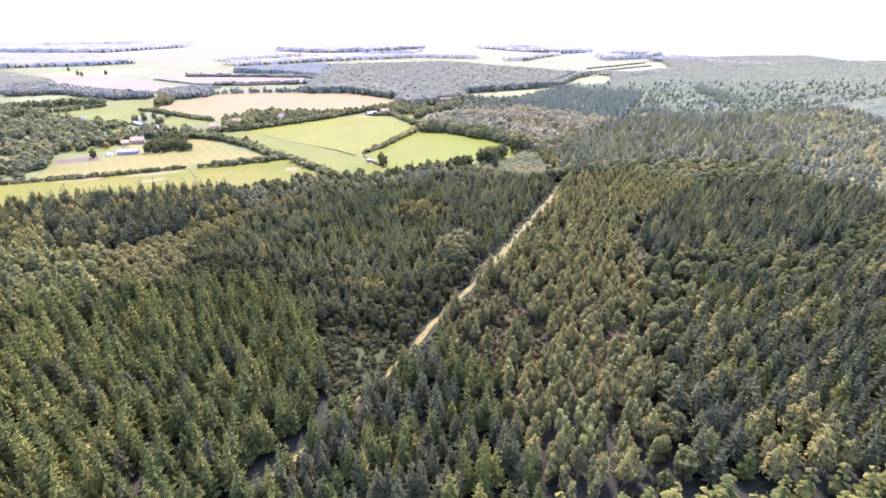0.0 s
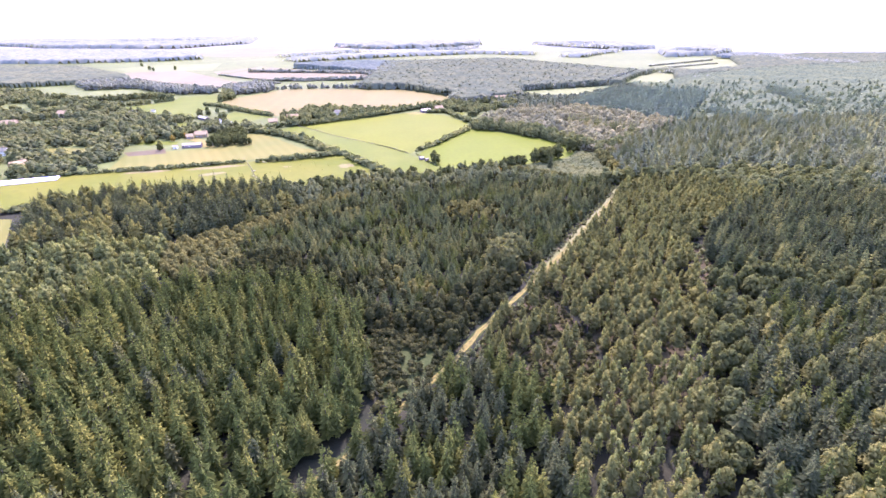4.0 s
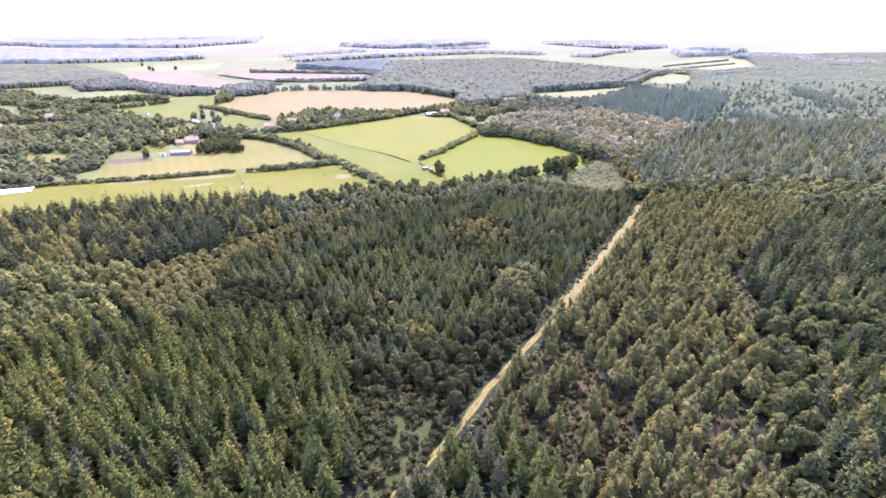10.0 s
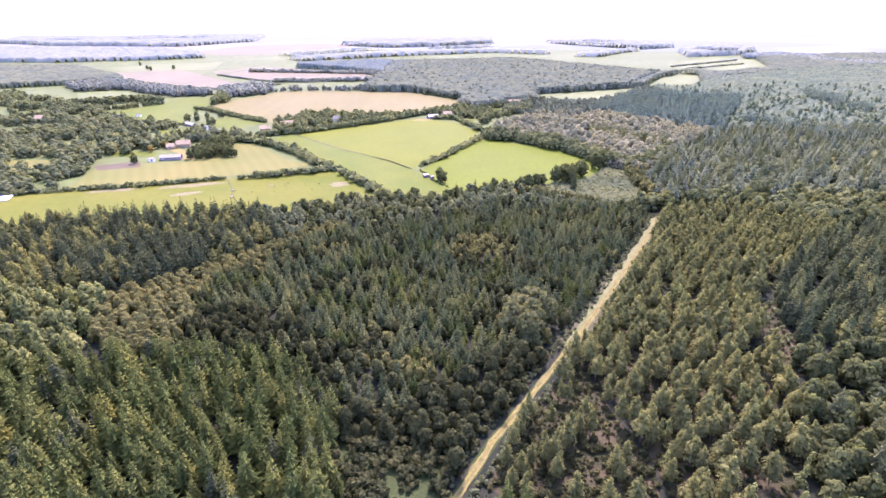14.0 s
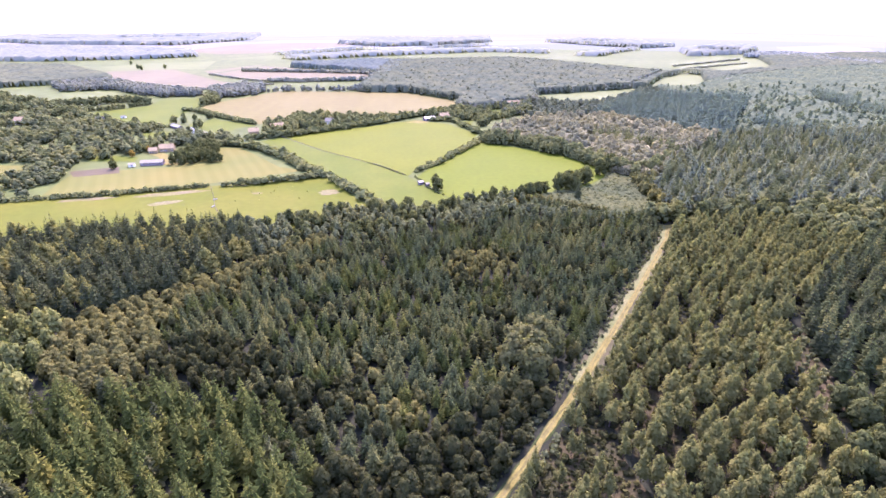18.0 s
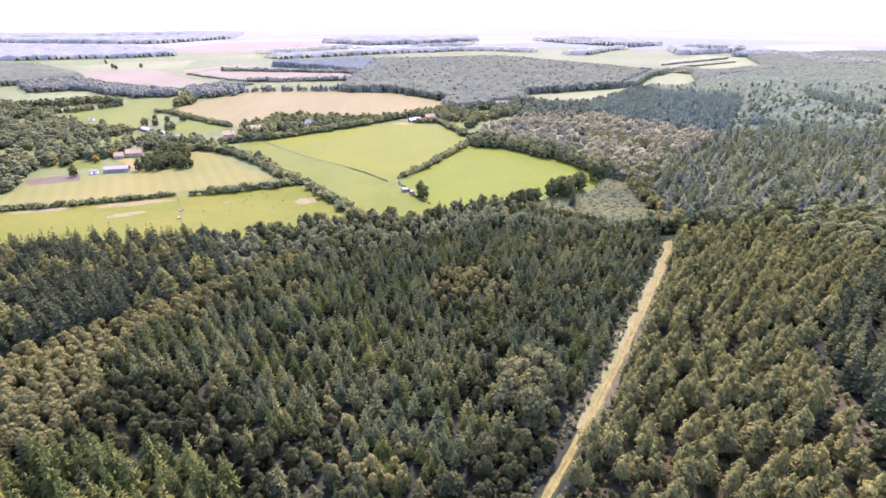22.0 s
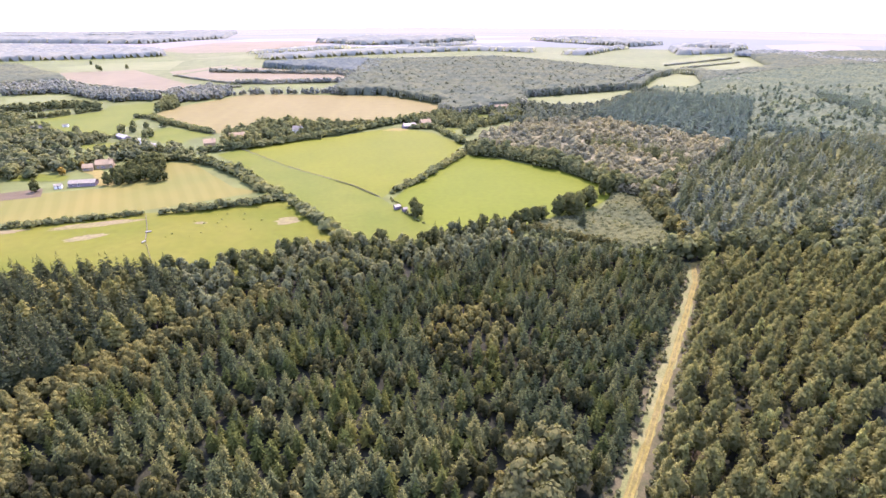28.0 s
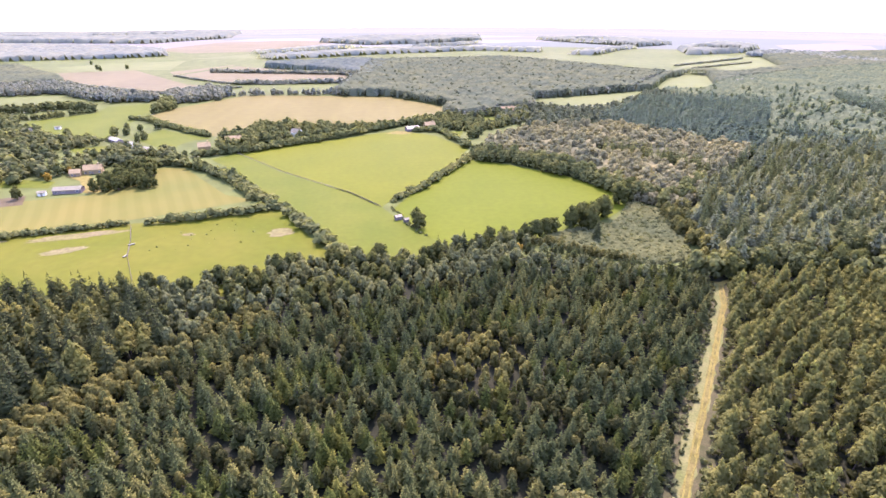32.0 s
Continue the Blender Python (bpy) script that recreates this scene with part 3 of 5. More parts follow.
F_STUBBLE = [(-318, 708), (-304, 773), (-247, 876), (-50, 856), (25, 776), (17, 728), (-31, 671), (-80, 645), (-120, 673), (-167, 674), (-201, 623), (-264, 668)]
F_LEFT = [(-422, 681), (-428, 699), (-384, 743), (-392, 787), (-334, 810), (-319, 762), (-317, 727), (-315, 696), (-307, 646), (-294, 616), (-310, 617), (-337, 610), (-362, 632)]
F_SMALL = [(-279, 620), (-263, 652), (-203, 616), (-219, 601), (-221, 576), (-234, 580)]
F_YELLOW = [(-340, 246), (-287, 265), (-272, 264), (-250, 228), (-238, 208), (-250, 198), (-340, 180)]
F_VALE_PINK = [(-762, 1688), (-610, 1572), (-466, 1621), (-386, 1805), (-251, 2069), (-524, 2078), (-688, 1994)]
F_VALE_GREEN = [(-547, 1415), (-256, 1464), (19, 1664), (152, 1743), (129, 1887), (-178, 1754), (-435, 1567)]
F_STRIP = [(150, 836), (214, 858), (306, 897), (303, 866), (246, 790), (213, 752), (166, 753), (141, 773)]
F_FAR1 = [(335, 908), (413, 1034), (465, 1096), (488, 1070), (436, 934), (389, 879), (357, 880)]
F_FAR2 = [(516, 1294), (699, 1480), (768, 1403), (696, 1180), (546, 1085), (496, 1129)]
F_LA = [(-743, 1243), (-660, 1330), (-540, 1376), (-494, 1190), (-559, 1192), (-650, 1150)]
F_LB = [(-687, 1147), (-559, 1188), (-379, 988), (-280, 954), (-372, 895), (-464, 941), (-575, 1006)]
F_LC = [(-444, 1098), (-387, 1254), (-162, 1131), (-120, 1075), (-155, 1000), (-245, 984), (-321, 999), (-399, 1058)]
F_PINK = [(-481, 1158), (-400, 1290), (-400, 1262), (-452, 1110)]
F_STRIP_A = [(-573, 856), (-543, 879), (-498, 868), (-473, 831), (-510, 798), (-531, 799)]
F_STRIP_B = [(-485, 735), (-451, 741), (-419, 769), (-421, 740), (-439, 705), (-468, 712)]
F_PADDOCK = [(-309, 576), (-283, 588), (-268, 573), (-274, 562), (-286, 551)]
HEATH = [(60, 370), (70, 380), (83, 387), (108, 394), (120, 410), (131, 432), (153, 412), (150, 395), (142, 372), (137, 350), (121, 341), (107, 343), (84, 352)]
GLADE_P = [(-36, 127), (-19, 129), (3, 122), (0, 106), (-8, 92), (-20, 84), (-26, 98)]
BRACKEN_P = [(20, 131), (34, 150), (50, 168), (55, 142), (60, 118), (57, 100), (47, 84), (36, 88), (20, 104), (12, 112)]
GAP_R = [(139, 213), (149, 213), (131, 158), (121, 162)]
S_MID = [(-62, 164), (-66, 174), (-68, 195), (-92, 200), (-109, 200), (-111, 221), (-104, 235), (-94, 248), (-88, 260), (-81, 271), (-67, 282), (-56, 290), (-15, 305), (40, 330), (120, 324), (134, 316), (100, 259), (69, 212), (44, 175), (25, 171), (3, 156), (-15, 137), (-27, 143)]
S_MIXED = [(-99, 193), (-92, 202), (-76, 200), (-59, 194), (-51, 179), (-30, 174), (-21, 155), (-17, 150), (-47, 148), (-88, 149), (-104, 152), (-121, 176), (-111, 185)]
S_CHEST = [(-56, 290), (-67, 282), (-81, 271), (-88, 260), (-94, 248), (-104, 235), (-111, 221), (-109, 200), (-92, 200), (-68, 195), (-66, 174), (-85, 167), (-107, 168), (-119, 166), (-140, 179), (-146, 198), (-150, 216), (-132, 229), (-116, 243), (-102, 258), (-92, 274), (-80, 288), (-63, 303)]
S_DARK = [(-191, 242), (-228, 292), (-202, 308), (-123, 314), (-104, 300), (-92, 278), (-102, 260), (-116, 245), (-132, 231), (-150, 220), (-165, 220)]
S_PALE = [(-262, 288), (-228, 296), (-191, 242), (-165, 220), (-150, 216), (-146, 198), (-140, 179), (-132, 164), (-154, 153), (-190, 130), (-340, 130), (-340, 170), (-234, 190), (-229, 203), (-246, 238), (-264, 278)]
S_SPRUCE = [(-190, 130), (-154, 153), (-132, 164), (-119, 166), (-107, 168), (-85, 167), (-62, 164), (-47, 156), (-36, 142), (-32, 128), (-26, 100), (-26, 80), (-32, 60), (-60, 32), (-200, 32)]
S_BROAD = [(-57, 156), (-27, 143), (-15, 137), (3, 156), (25, 171), (45, 173), (32, 150), (14, 124), (2, 108), (-36, 128)]
S_NEAR = [(2, 101), (20, 103), (34, 92), (35, 67), (38, 32), (-60, 32), (-40, 50), (-20, 78)]
S_BIRCH = [(34, 88), (58, 108), (97, 102), (82, 68), (69, 35), (38, 32), (35, 67)]
S_PINE = [(46, 165), (78, 212), (104, 256), (138, 318), (190, 325), (228, 288), (173, 239), (139, 213), (121, 160), (112, 126), (95, 108), (58, 108), (58, 145)]
S_DARKR = [(149, 213), (174, 246), (228, 288), (300, 300), (340, 270), (340, 232), (209, 164), (172, 174), (148, 174), (136, 180)]
S_BROR = [(131, 172), (148, 172), (172, 172), (209, 162), (340, 232), (340, 195), (190, 134), (168, 138), (161, 150), (142, 145), (123, 122), (98, 83), (88, 59), (77, 35), (69, 35), (82, 68), (97, 102), (112, 126), (122, 152)]
S_CONR = [(123, 122), (142, 145), (161, 150), (168, 138), (190, 134), (340, 195), (360, 180), (180, 32), (77, 35), (88, 59), (98, 83)]
W_OAK = [(47, 530), (58, 590), (113, 640), (189, 640), (232, 600), (266, 530), (184, 450), (158, 412), (138, 428), (112, 484), (72, 526)]
W_DARK = [(177, 667), (199, 634), (211, 608), (231, 591), (247, 570), (256, 541), (276, 535), (340, 636), (388, 714), (408, 768), (351, 787), (307, 802), (273, 789), (224, 726)]
W_CON = [(140, 330), (150, 395), (184, 442), (260, 524), (333, 560), (470, 560), (340, 330), (230, 345)]
BAND_A = [(533, 820), (494, 736), (493, 677), (495, 628), (536, 676), (533, 727), (546, 787)]
BAND_B = [(323, 588), (337, 561), (348, 536), (362, 512), (377, 493), (398, 516), (384, 540), (369, 565), (345, 606)]
CREST_A = [(758, 1436), (846, 1403), (911, 1343), (983, 1445), (927, 1532), (841, 1535)]
CREST_B = [(856, 1318), (925, 1219), (965, 1195), (1022, 1262), (980, 1288), (892, 1372)]
W_FRINGE = [(118, 330), (150, 340), (240, 356), (340, 330), (300, 300), (228, 290), (190, 327), (141, 326)]
W_FAR = [(-129, 876), (-117, 1310), (181, 1371), (417, 1074), (290, 880), (140, 830), (130, 760), (41, 700), (-37, 774)]
W_RIGHT = [(291, 553), (370, 722), (330, 880), (500, 1000), (740, 1150), (1250, 1300), (1050, 800), (470, 560), (333, 560)]
FRINGE = [(-106, 296), (-123, 318), (-90, 330), (-62, 342), (-38, 346), (0, 346), (13, 362), (60, 374), (53, 354), (84, 335), (120, 326), (134, 316), (40, 330), (-15, 305), (-56, 292), (-63, 303), (-80, 286), (-90, 276)]
FIELDS = [F_UPPER, F_VALE_PINK, F_VALE_GREEN, F_YELLOW, F_LOWER, F_EAST, F_MEADOW, F_HAY, F_STUBBLE, F_LEFT, F_SMALL, F_STRIP, F_FAR1, F_FAR2, F_LA, F_LB, F_LC, F_PINK, F_STRIP_A, F_STRIP_B, F_PADDOCK]

# ---- ground ----
def ground():
    rings = [0, 60, 120, 200, 300, 450, 700, 1000, 1400, 1800, 2200, 2400, 2700, 3100, 3500, 3900, 4300, 4700, 4950]
    sides = 72
    v, t, idx = [(0, 0, 0)], [], []
    for r in rings[1:]:
        for s in range(sides):
            x, y = r * math.cos(6.28319 * s / sides), r * math.sin(6.28319 * s / sides)
            v.append((x, y, float(land_height(x, y))))
    for s in range(sides):
        t.append((0, 1 + s, 1 + (s + 1) % sides))
        idx.append(0)
    for q in range(len(rings) - 2):
        for s in range(sides):
            i, j = 1 + q * sides + s, 1 + q * sides + (s + 1) % sides
            t += [(i, i + sides, j + sides), (i, j + sides, j)]
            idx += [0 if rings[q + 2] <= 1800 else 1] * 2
    tagged(new("ground", mesh_from("ground", v, t, [LAND, HAZED_LAND], index=idx)), "gently rolling farmland and woodland ground", "ground", kind="structure")


ground()
sheet("forest_floor", [(-400, -140), (400, -140), (400, 300), (180, 352), (152, 350), (118, 338), (86, 336), (60, 352), (0, 342), (-50, 318), (-215, 306), (-275, 282), (-400, 250)], 0.05, SOIL, "near-black olive forest floor under the trees", "ground")
for nm, poly, mat, lab in (
    ("meadow_upper", F_UPPER, GRASS_A, "bright green mown pasture beside the wood"),
    ("meadow_lower", F_LOWER, GRASS_C, "duller green grazed pasture below a fence"),
    ("meadow_east", F_EAST, GRASS_B, "lush green meadow bordered by an oak wood"),
    ("meadow_front", F_MEADOW, GRASS_M, "rough green meadow with bare sandy patches"),
    ("yellow_field", F_YELLOW, HAY, "small yellow field at the wood's edge"),
    ("hay_field", F_HAY, HAY, "yellow mown hay field in faint stripes"),
    ("stubble_field", F_STUBBLE, STUBBLE, "wide light brown stubble field"),
    ("paddock", F_LEFT, GRASS_C, "green paddock between hedges"),
    ("small_paddock", F_SMALL, GRASS_C, "small green paddock behind the houses"),
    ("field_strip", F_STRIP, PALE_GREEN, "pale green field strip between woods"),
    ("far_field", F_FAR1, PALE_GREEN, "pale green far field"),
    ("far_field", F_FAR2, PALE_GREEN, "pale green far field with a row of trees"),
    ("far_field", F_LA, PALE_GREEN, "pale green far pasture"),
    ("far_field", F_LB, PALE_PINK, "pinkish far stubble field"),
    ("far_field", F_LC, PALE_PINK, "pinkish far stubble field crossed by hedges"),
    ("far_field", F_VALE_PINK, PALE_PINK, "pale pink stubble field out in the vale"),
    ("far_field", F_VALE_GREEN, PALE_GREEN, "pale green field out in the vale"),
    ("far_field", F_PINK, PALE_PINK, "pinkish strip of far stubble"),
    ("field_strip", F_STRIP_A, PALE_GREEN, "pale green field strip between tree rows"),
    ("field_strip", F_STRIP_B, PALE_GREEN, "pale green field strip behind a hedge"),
    ("paddock", F_PADDOCK, GRASS_C, "yellowish paddock among garden trees"),
):
    sheet(nm, poly, 0.12, mat, lab)
sheet("heath", HEATH, 0.15, plain("heath_ground", (0.066, 0.074, 0.028), (0.078, 0.082, 0.034), 0.08, fine=0.5), "grey-green heath with low scrub", "heath")
sheet("glade", GLADE_P, 0.1, GLADE, "grassy glade among bushes", "glade")
sheet("bracken_clearing", BRACKEN_P, 0.1, BRACKEN, "brown bracken clearing with sparse pines", "clearing")
sheet("bracken_floor", [(52, 168), (78, 208), (118, 164), (110, 126), (95, 108), (89, 75), (60, 60), (50, 80), (62, 108), (58, 145)], 0.08, BRACKEN, "brown bracken floor under the open pines", "clearing")
sheet("ride_gap", GAP_R, 0.1, BRACKEN, "brown strip of felled ground between stands", "clearing")
def shifted(line, off):
    p = np.array(line, float)
    d = np.gradient(p, axis=0)
    d /= np.linalg.norm(d, axis=1, keepdims=True)
    return [tuple(q) for q in p + np.stack([-d[:, 1], d[:, 0]], 1) * off]


ribbon("verge", TRACK[6:], 12.0, 0.12, plain("dry_heath_grass", (0.030, 0.032, 0.011), (0.046, 0.043, 0.017), 0.3, fine=2.0), "dull dry grass beside the forest track", "verge", 1.2, 8)
ribbon("verge", TRACK[:7], 3.0, 0.15, GLADE, "narrow grass verge of the forest track", "verge", 0.5, 9)
ribbon("verge", shifted(TRACK[6:], 1.1), 4.4, 0.16, VERGE, "dry yellow grass verge of the forest track", "verge", 0.9)
ribbon("track", TRACK, 2.2, 0.2, plain("track_sand", (0.050, 0.050, 0.012), (0.084, 0.072, 0.020), 0.35, fine=1.5), "sandy forest track with a grassy middle", "track", 0.5)
RUTS = shifted(TRACK, 0.68), shifted(TRACK, -0.68)
for k, rut in enumerate(RUTS):
    ribbon("wheel_rut", rut, 0.55, 0.24, GRAVEL, "pale sandy wheel rut of the forest track", "rut", 0.3, 5 + k)
ribbon("track", RIDE, 2.6, 0.21, GRAVEL, "sandy crossing ride at the end of the track", "track", 0.3)
g = np.random.default_rng(12)
for x, y in along(TRACK[4:], 9.0):
    if g.uniform() < 0.6:
        x, y, ln = x + g.normal() * 0.5, y + g.normal() * 0.5, g.uniform(0.8, 2.6)
        ring = []
        for q in range(10):
            u, v = math.cos(0.6283 * q) * ln * g.uniform(0.7, 1.1), math.sin(0.6283 * q) * 0.6
            ring.append((x + u * 0.557 - v * 0.831, y + u * 0.831 + v * 0.557))
        sheet("bare_patch", ring, 0.27, GRAVEL, "bare pale sand worn into the track", "bare patch")

# bare patches in the meadow
SAND = plain("bare_sandy_turf", (0.07, 0.068, 0.019), (0.086, 0.074, 0.03), 0.06, fine=0.4)
for cx, cy, rx, ry, turn in ((-187, 384, 24, 4.5, 18), (-184, 364, 11, 4, 25), (-78, 386, 7.5, 5.5, 10), (-240, 372, 20, 4, 14), (-128, 384, 4, 2, 0)):
    g = np.random.default_rng(int(rx * 10))
    ca, sa = math.cos(radians(turn)), math.sin(radians(turn))
    ring = []
    for k in range(22):
        a, q = 6.2832 * k / 22, g.uniform(0.75, 1.15)
        u, v = rx * q * math.cos(a), ry * q * math.sin(a)
        ring.append((cx + u * ca - v * sa, cy + u * sa + v * ca))
    sheet("bare_patch", ring, 0.17, SAND, "bare sandy patch worn in the meadow", "bare patch")
sheet("arena", [(-294, 438), (-262, 452), (-252, 434), (-282, 424)], 0.18, PLOUGH, "dark sand riding arena beside the barn", "arena")
sheet("yard", [(-262, 494), (-246, 484), (-228, 458), (-220, 455), (-216, 460), (-240, 490), (-252, 502)], 0.18, GRAVEL, "pale gravel farm yard", "yard")
sheet("tan_plot", [(-381, 458), (-332, 456), (-314, 426), (-357, 422)], 0.12, HAY, "small yellow plot between trees")
sheet("garden_lawn", [(50, 689), (67, 714), (85, 704), (69, 668)], 0.14, GRASS_C, "small green lawn behind the farm")
sheet("garden_lawn", [(15, 635), (38, 642), (33, 610), (20, 606)], 0.14, GRASS_C, "small green lawn beside the farm")
sheet("cottage_lawn", [(-300, 470), (-258, 468), (-262, 482), (-300, 490)], 0.14, GRASS_C, "green lawn beside the barn")
sheet("farm_drive", [(-40, 630), (-28, 642), (-18, 640), (-12, 632), (-22, 626)], 0.2, GRAVEL, "sandy drive at the field corner", "drive")

# ---- closed crowns of far woods ----
def crown_field(poly, spacing, level, bulge, seed, material, label, avoid=(), cone=0.0, step=None):
    """The closed top of a far wood: one rounded or pointed crown beside the other, coming down to the ground along the wood's edge."""
    step = step or spacing / 2.8
    g = np.random.default_rng(seed)
    pl = np.array(poly, float)
    lo, hi = pl.min(0), pl.max(0)
    gx, gy = np.meshgrid(np.arange(lo[0], hi[0], step), np.arange(lo[1], hi[1], step), indexing="ij")
    pts = np.stack([gx.ravel(), gy.ravel()], 1) + g.uniform(-0.3, 0.3, (gx.size, 2)) * step
    ok = inside(pts, list(poly))
    for a in avoid:
        ok &= ~inside(pts, list(a))
    ok = ok.reshape(gx.shape)
    deep = ok.copy()
    deep[1:-1, 1:-1] &= ok[2:, 1:-1] & ok[:-2, 1:-1] & ok[1:-1, 2:] & ok[1:-1, :-2]
    deep[0], deep[-1], deep[:, 0], deep[:, -1] = False, False, False, False
    nx, ny = (int(v) + 4 for v in (hi - lo) / spacing)
    spot, tall, wide, tone = g.uniform(0.1, 0.9, (nx, ny, 2)), g.uniform(0.55, 1.0, (nx, ny)), g.uniform(0.62, 0.95, (nx, ny)), g.uniform(0, 1, (nx, ny))
    cell = np.floor((pts - lo) / spacing).astype(int) + 1
    top, tint = np.zeros(len(pts)), np.zeros(len(pts))
    for dx in (-1, 0, 1):
        for dy in (-1, 0, 1):
            i, j = np.clip(cell[:, 0] + dx, 0, nx - 1), np.clip(cell[:, 1] + dy, 0, ny - 1)
            c = lo + (np.stack([i - 1, j - 1], 1) + spot[i, j]) * spacing
            d = np.linalg.norm(pts - c, axis=1) / (wide[i, j] * spacing)
            h = tall[i, j] * np.maximum(0, (1 - cone) * (1 - d * d) + cone * (1 - d))
            better = h > top
            top, tint = np.where(better, h, top), np.where(better, tone[i, j], tint)
    z = np.where(deep.ravel(), level + bulge * top, 0.2) + land_height(pts[:, 0], pts[:, 1])
    num = np.arange(gx.size).reshape(gx.shape)
    full = ok[:-1, :-1] & ok[1:, :-1] & ok[:-1, 1:] & ok[1:, 1:]
    a, b, c, d = (q[full] for q in (num[:-1, :-1], num[1:, :-1], num[1:, 1:], num[:-1, 1:]))
    tris = np.concatenate([np.stack([a, b, c], 1), np.stack([a, c, d], 1)])
    used = np.unique(tris)
    back = np.zeros(gx.size, int)
    back[used] = np.arange(len(used))
    me = mesh_from("wood_crowns", np.column_stack([pts, z])[used], back[tris], [material], tint[used])
    tagged(new("wood_crowns", me), label, "trees", kind="stuff")


def row_of(name, kind, line, width, step, material, label, scale, seed):
    """Trees along a line, in a row of that width."""
    g = np.random.default_rng(seed)
    p = along(line, step)
    place_many(name, kind, p + g.uniform(-0.5, 0.5, p.shape) * width, material, label, "trees", scale, 1.15, seed)


# ---- woods ----
def off_track(p, d=5.0):
    return p[near_line(p, TRACK) > d]


def stand(name, kind, pts, material, label, category, thing, singles=0, scale=(0.8, 1.2), fat=1.0, seed=1):
    """A stand of trees: those beside the track are things of their own, the others one joined mass."""
    order = np.argsort(near_line(pts, TRACK))
    near, rest = pts[order[:singles]], pts[order[singles:]]
    if singles:
        single_trees(thing, kind, near, material, label[0], category, label[1], scale, fat, seed)
    place_many(name, kind, rest, material, label[2], category + "s", scale, fat, seed)


def thin(pts, keep, seed):
    return pts[np.random.default_rng(seed).uniform(size=len(pts)) < keep]


def blend(pts, share, seed):
    """Splits the points in two by chance, in loose clumps."""
    g = np.random.default_rng(seed)
    v = np.array([noise.noise((x * 0.06, y * 0.06, seed)) for x, y in pts]) + g.normal(size=len(pts)) * 0.25
    cut = np.quantile(v, share)
    return pts[v > cut], pts[v <= cut]


p, q = blend(off_track(scatter(S_SPRUCE, 4.7, 1, jitter=0.58)), 0.06, 21)
stand("spruce_plantation", "spruce", p, SPRUCE, ("pointed light green spruce in a plantation", "spruces of the plantation", "dense plantation of light green spruces"), "tree", "spruce_tree", 100, (0.68, 1.3), 1.0, 1)
place_many("fir_stand", "fir", q, DARKFIR, "darker firs scattered among the spruces", "trees", (0.75, 0.95), seed=31)
p, q = blend(off_track(scatter(S_NEAR, 4.8, 2, [BRACKEN_P], jitter=0.6), 2.6), 0.5, 165)
stand("spruce_plantation", "spruce", p, SPRUCE, ("light green spruce beside the sandy track", "spruces by the track", "light green spruces standing beside the sandy track"), "tree", "spruce_tree", 45, (0.7, 1.2), 1.0, 2)
stand("spruce_plantation", "spruce", q, DARKFIR, ("dark green spruce beside the sandy track", "dark spruces by the track", "dark spruces standing beside the sandy track"), "tree", "spruce_tree", 45, (0.75, 1.15), 1.0, 166)
p, q = blend(off_track(scatter(S_MID, 3.9, 3, jitter=0.6), 6.5), 0.2, 23)
PATCH = [(5, 277), (22, 287), (43, 276), (36, 250), (5, 252)]
p = p[np.hypot(p[:, 0] - 35, p[:, 1] - 189) > 12.5]
leafy = inside(p, S_MIXED)
mixed, some = blend(p[leafy], 0.25, 140)
place_many("broadleaf_stand", "broad", mixed, BROAD, "dark olive broadleaf trees beside the spruces", "trees", (0.5, 0.8), 0.72, 140)
place_many("broadleaf_stand", "broad", some[::2], BIGOAK, "brownish broadleaf trees beside the spruces", "trees", (0.45, 0.75), 0.75, 141)
p = np.concatenate([p[~leafy], some[1::2]])
odd = inside(p, PATCH)
low = p[~odd]
fresh, low = blend(low, 0.75, 69)
place_many("spruce_plantation", "spruce_low", fresh, SPRUCE, "fresh green spruces among the bluish ones", "trees", (0.6, 1.0), 1.02, 70)
stand("spruce_plantation", "spruce_low", low, SPRUCE_BLUE, ("bluish green spruce at the plantation's edge", "bluish spruces", "dense dark bluish spruce plantation"), "tree", "spruce_tree", 90, (0.62, 1.02), 1.02, 3)
p2, q2 = blend(q, 0.25, 24)
place_many("broadleaf_stand", "broad", p2, BROAD, "rounded broadleaf trees among the spruces", "trees", (0.4, 0.7), 0.8, 33)
place_many("broadleaf_stand", "broad", q2, CHESTNUT, "brownish broadleaf trees among the spruces", "trees", (0.38, 0.65), 0.8, 36)
place_many("birch_clump", "broad", p[odd], CHESTNUT, "reddish brown birch clump among the spruces", "trees", (0.4, 0.62), 0.78, 34)
p, q = blend(scatter(S_DARK, 5.0, 4, jitter=0.8), 0.25, 68)
place_many("pine_stand", "pine", q, PINE, "olive pines among the dark firs", "trees", (0.75, 1.1), 1.2, 68)
stand("fir_stand", "fir", p, DARKFIR, ("tall dark fir near the meadow", "dark firs", "tall dark firs along the meadow"), "tree", "fir_tree", 60, (0.8, 1.15), 0.92, 4)
p = scatter(S_PALE, 5.0, 5, [F_MEADOW, F_YELLOW], jitter=0.7)
back = p[:, 1] - 0.25 * (p[:, 0] + 200) > 212
p, q = p[~back], p[back]
p, r = blend(p, 0.45, 63)
place_many("larch_stand", "broad_mid", p, LARCH, "pale olive broadleaf trees", "trees", (0.55, 0.95), 0.8, 5)
r, s = blend(r, 0.35, 64)
place_many("larch_stand", "pine_mid", r, LARCH, "pale olive larches", "trees", (0.7, 1.1), 1.25, 64)
place_many("fir_stand", "fir", s, SPRUCE, "green firs among pale larches", "trees", (0.6, 0.9), 0.9, 35)
p, q = blend(q, 0.6, 167)
